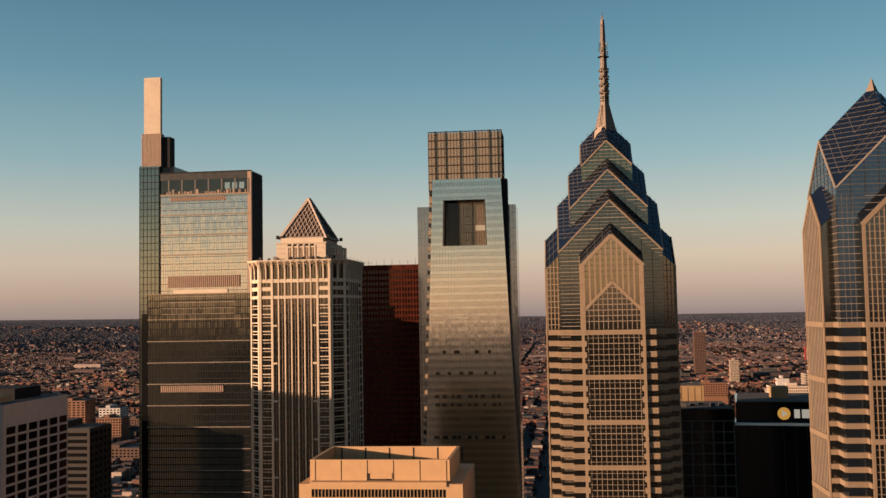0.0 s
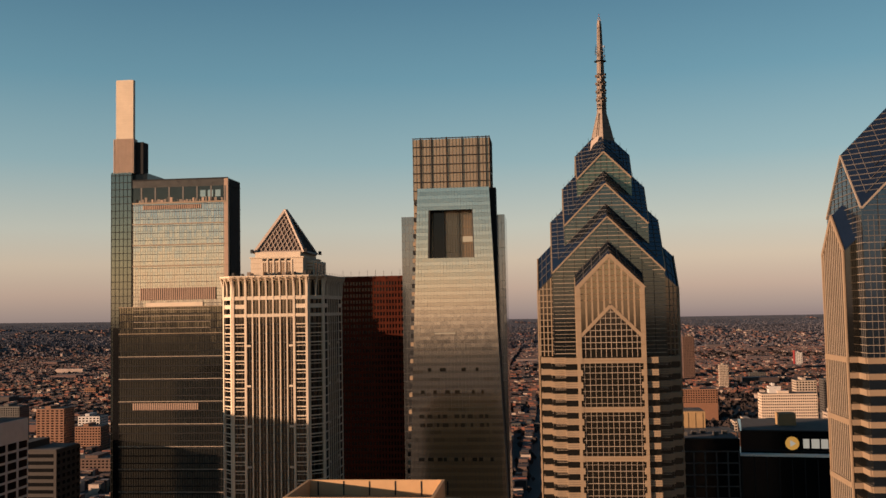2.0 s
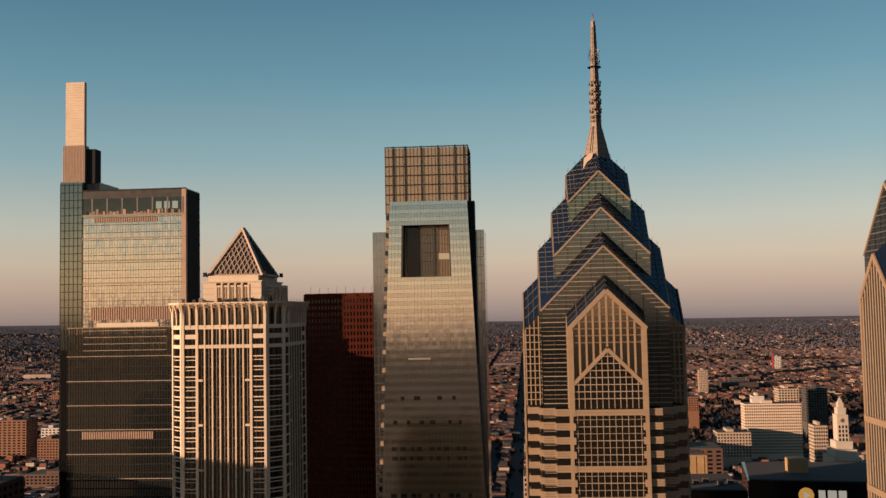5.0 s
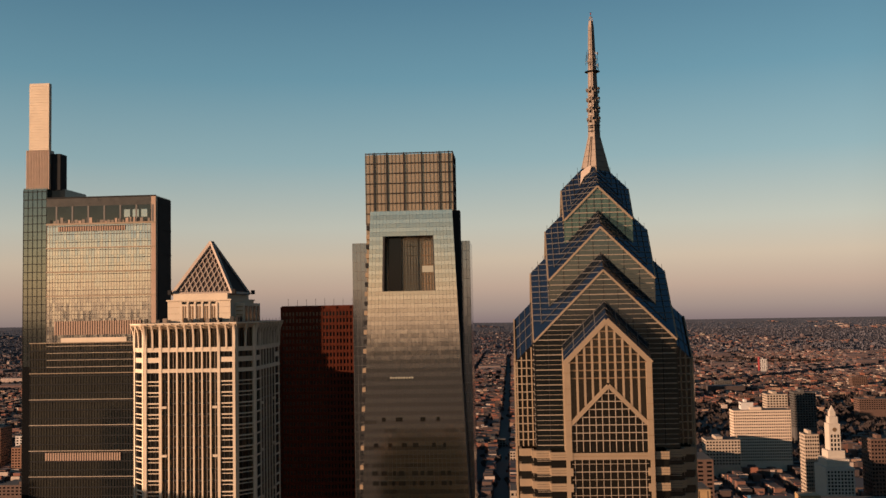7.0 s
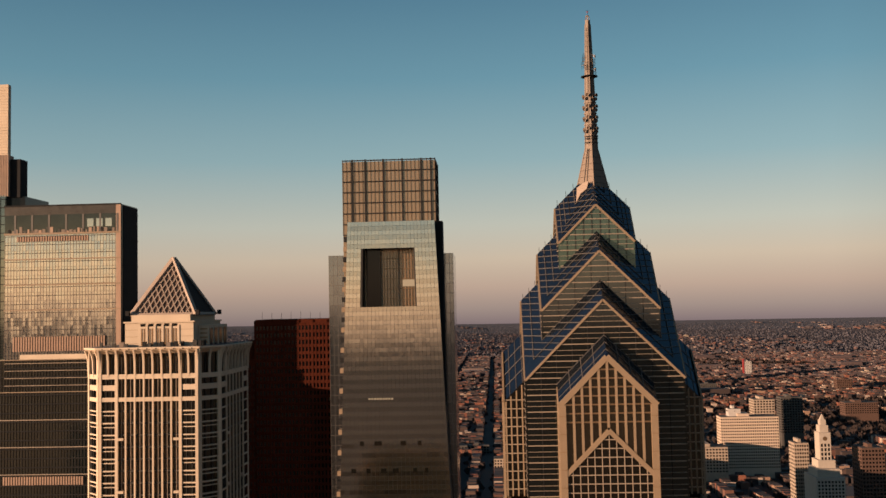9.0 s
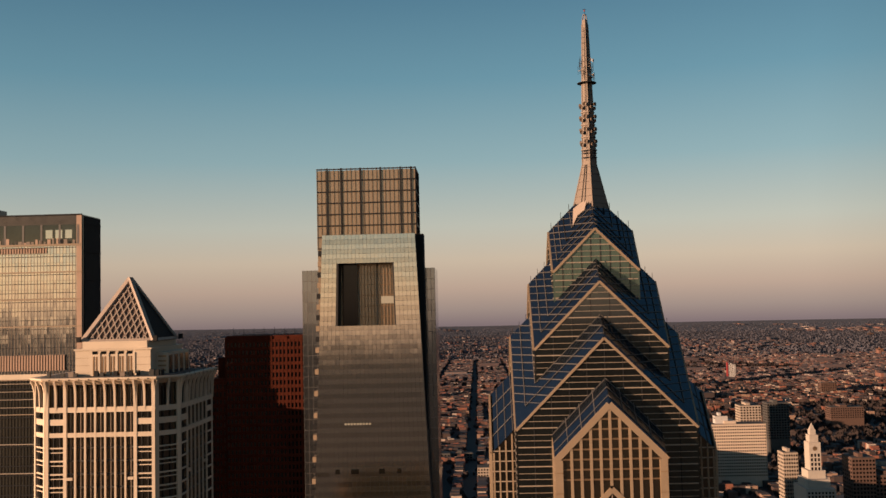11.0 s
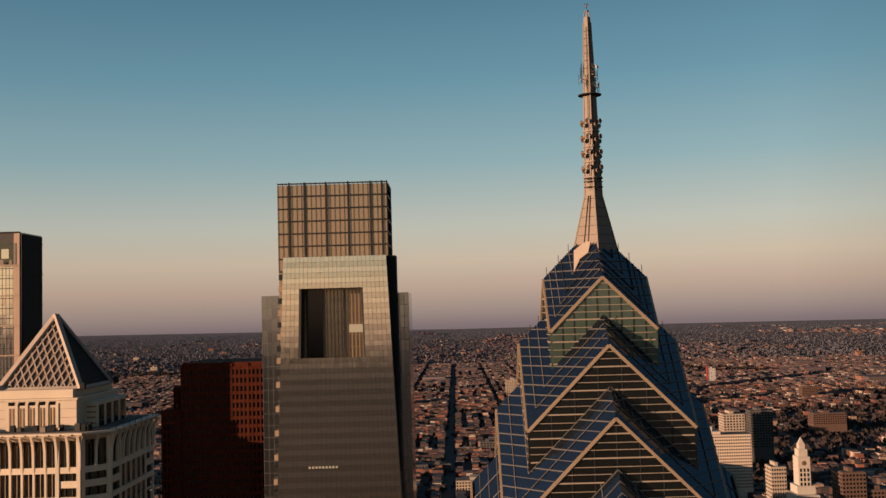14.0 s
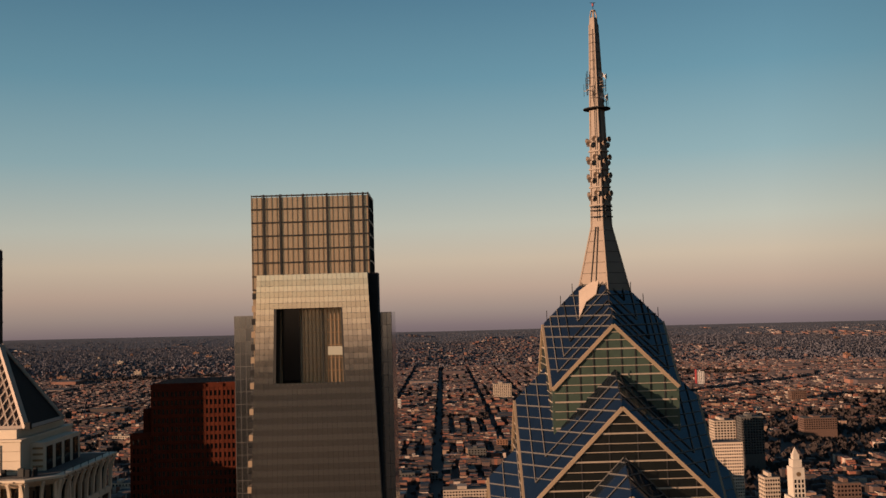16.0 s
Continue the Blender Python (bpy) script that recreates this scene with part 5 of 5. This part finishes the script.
# ---- dark offices with the roof sign ----
def sign_block():
    t = thing("black_glass_block", 85, 402, "black glass office block with a lettered roof sign", "building")
    part("upper_wall", Geo().prism([(64, 386), (110, 379), (116, 420), (70, 424)], 0, 158.3), BLACK_GLASS, t)
    part("lower_wall", Geo().prism([(60.3, 385), (63, 381), (112, 373.5), (112, 400), (62, 405)], 0, 150.3), BLACK_GLASS, t)
    part("ledge", Geo().prism([(60.1, 384.8), (62.8, 380.6), (112, 373), (112, 376), (63, 384)], 150.3, 151.0), WHITE_PAINT, t, "pale stone ledge")
    part("roof_deck", Geo().prism([(64.6, 387), (109, 380.3), (115, 419), (71, 423)], 158.3, 158.6), ROOF, t)
    part("penthouse", Geo().box(80, 86, 398, 404, 158.5, 163), OCHRE, t)
    for i in range(12):
        x = 63.2 + i * 4.1
        y = 381 - (x - 63) * 0.153
        beam("mullion", DARK_METAL, t, (x, y - .1, 3), (x, y - .1, 150), 0.3, 0.3, (0, -1, 0))
    u = Vector((46, -7, 0)).normalized()
    n = Vector((-7, -46, 0)).normalized()
    base = Vector((64, 386, 154.2)) + n * 0.25
    disc = Geo()
    c = base + u * 17.2
    ring = [c + u * (2.3 * math.cos(a * math.pi / 12)) + Vector((0, 0, 2.3 * math.sin(a * math.pi / 12))) for a in range(24)]
    disc.face(*ring)
    for a in range(24):
        disc.face(ring[a], ring[(a + 1) % 24], ring[(a + 1) % 24] - n * 0.2, ring[a] - n * 0.2)
    part("round_sign", disc, SIGN_GOLD, t, "round gold sign disc")
    tri = Geo().face(c + n * .1 + u * -0.7 + Vector((0, 0, -1.2)), c + n * .1 + u * 1.3, c + n * .1 + u * -0.7 + Vector((0, 0, 1.2)))
    part("sign_mark", tri, SIGN_WHITE, t)
    # the brand lettering becomes plain shapes
    for i, w in enumerate((2.0, 2.6, 2.3)):
        piece("sign_bar", SIGN_WHITE, t, axes(c + u * (4.6 + i * 3.0) + n * .1, u, n, w, 3.2, 0.15))
    d = thing("dark_grid_block", 53, 392, "dark office block with a grey window grid", "building")
    part("wall", Geo().box(42.5, 62.6, 380, 410, 0, 156.2), BLACK_GLASS, d)
    part("roof_deck", Geo().box(42.8, 62.3, 380.3, 409.7, 156.2, 156.6), ROOF, d)
    for i in range(5):
        piece("roof_unit", GRID_CONC, d, axes((45 + i * 3.6, 388 + 3 * (i % 3), 157.2), (1, 0, 0), (0, -1, 0), 1.8, 1.4, 1.6))
    for i in range(6):
        beam("pier", GRID_CONC, d, (43 + i * 3.85, 379.8, 0), (43 + i * 3.85, 379.8, 152), 0.5, 0.4, (0, -1, 0))
    for z in np.arange(152, 60, -4):
        beam("spandrel", GRID_CONC, d, (42.6, 379.85, z), (62.5, 379.85, z), 0.45, 0.3, (0, -1, 0))
    p = thing("tan_penthouse_block", 51, 416, "tan concrete box above dark offices", "building")
    part("wall", Geo().box(46, 56, 412, 424, 0, 162.5), OCHRE, p)
    for i in range(4):
        beam("panel_joint", DARK_METAL, p, (47 + i * 2.7, 411.95, 120), (47 + i * 2.7, 411.95, 162), 0.12, 0.1, (0, -1, 0))
    part("roof_deck", Geo().box(46.5, 55.5, 412.5, 423.5, 162.5, 162.9), ROOF, p)


sign_block()


# ---- middle-distance buildings ----
def far_block(name, x0, x1, y0, y1, top, mat, floors, cols, label, band=0.55, z0=0.0):
    """A plain building with recess-dark windows on its lit front, and a roof hut."""
    t = thing(name, (x0 + x1) / 2, (y0 + y1) / 2, label, "building", "mid-rise blocks" if name == "midrise_block" else "", z0)
    part("wall", Geo().box(x0, x1, y0, y1, z0 - 3, top), mat, t)
    part("roof", Geo().box(x0 + .5, x1 - .5, y0 + .5, y1 - .5, top, top + 0.4), ROOF, t)
    g = Geo()
    fh = min(3.9, (top - z0) / max(floors, 1))
    for r in range(floors):
        z = top - 2.0 - r * fh
        for i in range(cols):
            a = x0 + (x1 - x0) * (i + 0.5 - band / 2) / cols
            b = x0 + (x1 - x0) * (i + 0.5 + band / 2) / cols
            g.box(a, b, y0 - 0.12, y0 + 0.05, z - fh * 0.5, z)
        nc = max(2, int((y1 - y0) / 5))
        for i in range(nc):
            a = y0 + (y1 - y0) * (i + 0.25) / nc
            b = y0 + (y1 - y0) * (i + 0.75) / nc
            g.box(x0 - 0.12, x0 + .05, a, b, z - fh * 0.5, z)
            g.box(x1 - 0.05, x1 + .12, a, b, z - fh * 0.5, z)
    part("window_grid", g, BLACK_GLASS, t, kind="stuff")
    hut = Geo().box(x0 + (x1 - x0) * .3, x0 + (x1 - x0) * .5, y0 + 2, y1 - 2, top + .3, top + 4)
    part("roof_hut", hut, mat, t)
    return t


far_block("state_office", 286, 361, 1438, 1462, 80, OFFICE_STONE, 17, 26, "wide pale office slab with a grid of small windows", 0.5)
far_block("pale_flats", 381, 412, 1640, 1668, 83, FAR_STONE, 18, 7, "pale apartment tower behind the office slab")
far_block("white_flats", 438, 472, 1700, 1725, 80, GRID_CONC, 14, 8, "dark glass apartment block with pale frame")
far_block("brick_school", 226, 286, 1800, 1830, 58, BRICK, 6, 14, "long orange brick block")
far_block("brick_loft", 118, 160, 1350, 1385, 52, BRICK, 9, 10, "brick loft building with rows of windows")
far_block("tan_loft", 240, 283, 1390, 1420, 48, FAR_STONE, 8, 11, "pale loft building with rows of windows")
far_block("twin_brick_flats", 228, 250, 2350, 2370, 75, BRICK, 15, 6, "orange brick apartment tower", 0.5, 1)
far_block("twin_brick_flats", 386, 406, 2380, 2398, 66, FAR_STONE, 15, 6, "tan apartment tower with dark windows", 0.5, 0)
far_block("red_white_tower", 680, 700, 2900, 2920, 68, WHITE_CONC, 9, 4, "white apartment tower with red edge", 0.45, 28)
far_block("brown_flats", 795, 830, 2500, 2525, 45, DULL_BRICK, 9, 8, "square brown brick apartment tower", 0.5, 1)
far_block("brown_school", 640, 700, 2000, 2030, 40, DULL_BRICK, 5, 14, "long brown brick block")
far_block("tan_hospital", 120, 165, 2750, 2790, 62, FAR_STONE, 9, 9, "tan hospital block with dark windows", 0.5, 12)
far_block("white_flats", -130, -112, 2600, 2620, 44, WHITE_CONC, 10, 4, "slim white apartment block")
far_block("brick_flats", -800, -755, 1500, 1535, 62, BRICK, 14, 6, "orange brick apartment block with balconies")
far_block("grey_flats", -732, -697, 1500, 1530, 50, WHITE_CONC, 10, 6, "grey concrete apartment block with small windows")
far_block("brick_flats", -712, -672, 1450, 1480, 40, BRICK, 9, 9, "orange brick apartment block with balconies")
far_block("dark_office", -308, -273, 548, 576, 130, shader("brown_concrete", (0.022, 0.017, 0.015), 0.8), 18, 1, "dark brown banded office block", 0.9)
far_block("library", -625, -540, 1250, 1290, 22, DULL_BRICK, 3, 16, "low brown stone hall with columns")
far_block("pale_office", -10, 12, 880, 905, 78, FAR_STONE, 14, 6, "pale stone office block with dark windows", 0.5)
far_block("long_hall", -12, 50, 1505, 1530, 20, FAR_STONE, 4, 16, "long tan hall with arched windows")
far_block("white_box", 298, 314, 1444, 1458, 90, WHITE_CONC, 1, 1, "small white blank tower", 0.01)


def clock_tower(cx, cy):
    t = thing("clock_tower", cx, cy, "white stepped tower with a clock and lantern", "building")
    for h, w, z0, z1 in ((14, 20, 0, 54), (11, 15, 54, 62), (8.5, 10, 62, 70), (5.6, 7.5, 70, 97), (4.2, 5.5, 97, 104), (2.8, 3.5, 104, 109)):
        part("stage", Geo().box(cx - h, cx + h, cy - w, cy + w, z0, z1), CLOCK_STONE, t)
    part("dome", Geo().hexa([(cx - 2.4, cy - 2.4, 109), (cx + 2.4, cy - 2.4, 109), (cx + 2.4, cy + 2.4, 109), (cx - 2.4, cy + 2.4, 109),
                             (cx - .2, cy - .2, 115), (cx + .2, cy - .2, 115), (cx + .2, cy + .2, 115), (cx - .2, cy + .2, 115)]), CLOCK_STONE, t)
    ring = [(cx + 2.2 * math.cos(a * math.pi / 8), cy - 7.6, 91 + 2.2 * math.sin(a * math.pi / 8)) for a in range(16)]
    part("clock_face", Geo().face(*ring), BRONZE, t)
    g = Geo()
    for r in range(15):
        for i in range(8):
            x = cx - 11.6 + i * 3.3
            g.box(x - 0.9, x + 0.9, cy - 20.1, cy - 20, 51 - r * 3.5 - 2, 51 - r * 3.5)
    for r in range(4):
        for i in range(3):
            x = cx - 3.4 + i * 3.4
            g.box(x - 0.9, x + .9, cy - 7.6, cy - 7.5, 86 - r * 4.4 - 3, 86 - r * 4.4)
    part("window_grid", g, BLACK_GLASS, t, kind="stuff")


clock_tower(322, 1143)
far_block("dark_slab", -866, -828, 1500, 1530, 66, GRID_CONC, 20, 10, "dark slab apartment tower above the rowhouses")
MIDRISE = ((DULL_BRICK, "dull brown brick mid-rise block among the rowhouses"), (FAR_STONE, "pale stone mid-rise block among the rowhouses"),
           (BRICK, "orange brick mid-rise block among the rowhouses"), (GRID_CONC, "dark grey concrete mid-rise block among the rowhouses"))
rm = random.Random(23)
for i in range(64):
    y = rm.uniform(1150, 4200)
    x = rm.uniform(-0.5 * y, 0.42 * y)
    if abs(x - 320) < 120 and y < 1750 or abs(x - STREET_X) < 30:
        continue
    slope = float(np.interp(math.hypot(x, y), SLOPE_R, SLOPE_SCALE))
    w, d, h = rm.uniform(16, 46) * slope, rm.uniform(14, 26) * slope, rm.choice((12, 13, 14, 16, 18, 22)) * slope
    m, text = MIDRISE[i % 4]
    far_block("midrise_block", x, x + w, y, y + d, rise(x, y) + h, m, max(3, int(h / 4)), max(4, int(w / 4.5)), text, 0.5, rise(x, y))
far_block("apartment_tower", 334, 362, 2600, 2628, 126, DULL_BRICK, 26, 7, "tall brown apartment tower with dark window rows", 0.5, 8)
# orange brick mostly in shade: the shade is put into a dull brick colour
far_block("brick_office", 360, 383, 1143, 1170, 80, DULL_BRICK, 15, 7, "orange brick office block with a flat roof, dulled for shade")
far_block("brick_office", 383.5, 412, 1146, 1172, 62, DULL_BRICK, 11, 8, "orange brick office wing dulled for shade, lower than its neighbour")
far_block("white_annex", 306, 321, 1186, 1206, 80, FAR_STONE, 16, 6, "white office annex beside the clock tower")
tagged(new("playing_field", Geo().box(1080, 1190, 2150, 2210, -1, 1.2).mesh("playing_field", GRASS)), "green sports field among the rowhouses", "field")

red_edge = next(o for o in scene.objects if o.name.startswith("red_white_tower"))
part("red_edge", Geo().box(677.5, 680, 2899.5, 2912, 25, 74), RED_PAINT, red_edge, "red painted edge panel")

# offices added, mostly hidden behind the spire tower, to shade clock tower and slab
far_block("shading_office", 98, 178, 1030, 1076, 78, DULL_BRICK, 18, 10, "dull brick office block added to cast shade")
far_block("shading_office", 72, 132, 1306, 1350, 48, DULL_BRICK, 14, 12, "dull brick office block added to cast shade")

# unseen towers added to shade the fronts and mirror in them
far_block("shade_slab", -284, -242, 322, 384, 173, WHITE_CONC, 20, 10, "unseen pale slab tower added to shade and mirror in fronts")
far_block("shade_tower", -190, -150, 596, 625, 194, DULL_BRICK, 30, 10, "hidden brown tower added to shade the red granite tower")
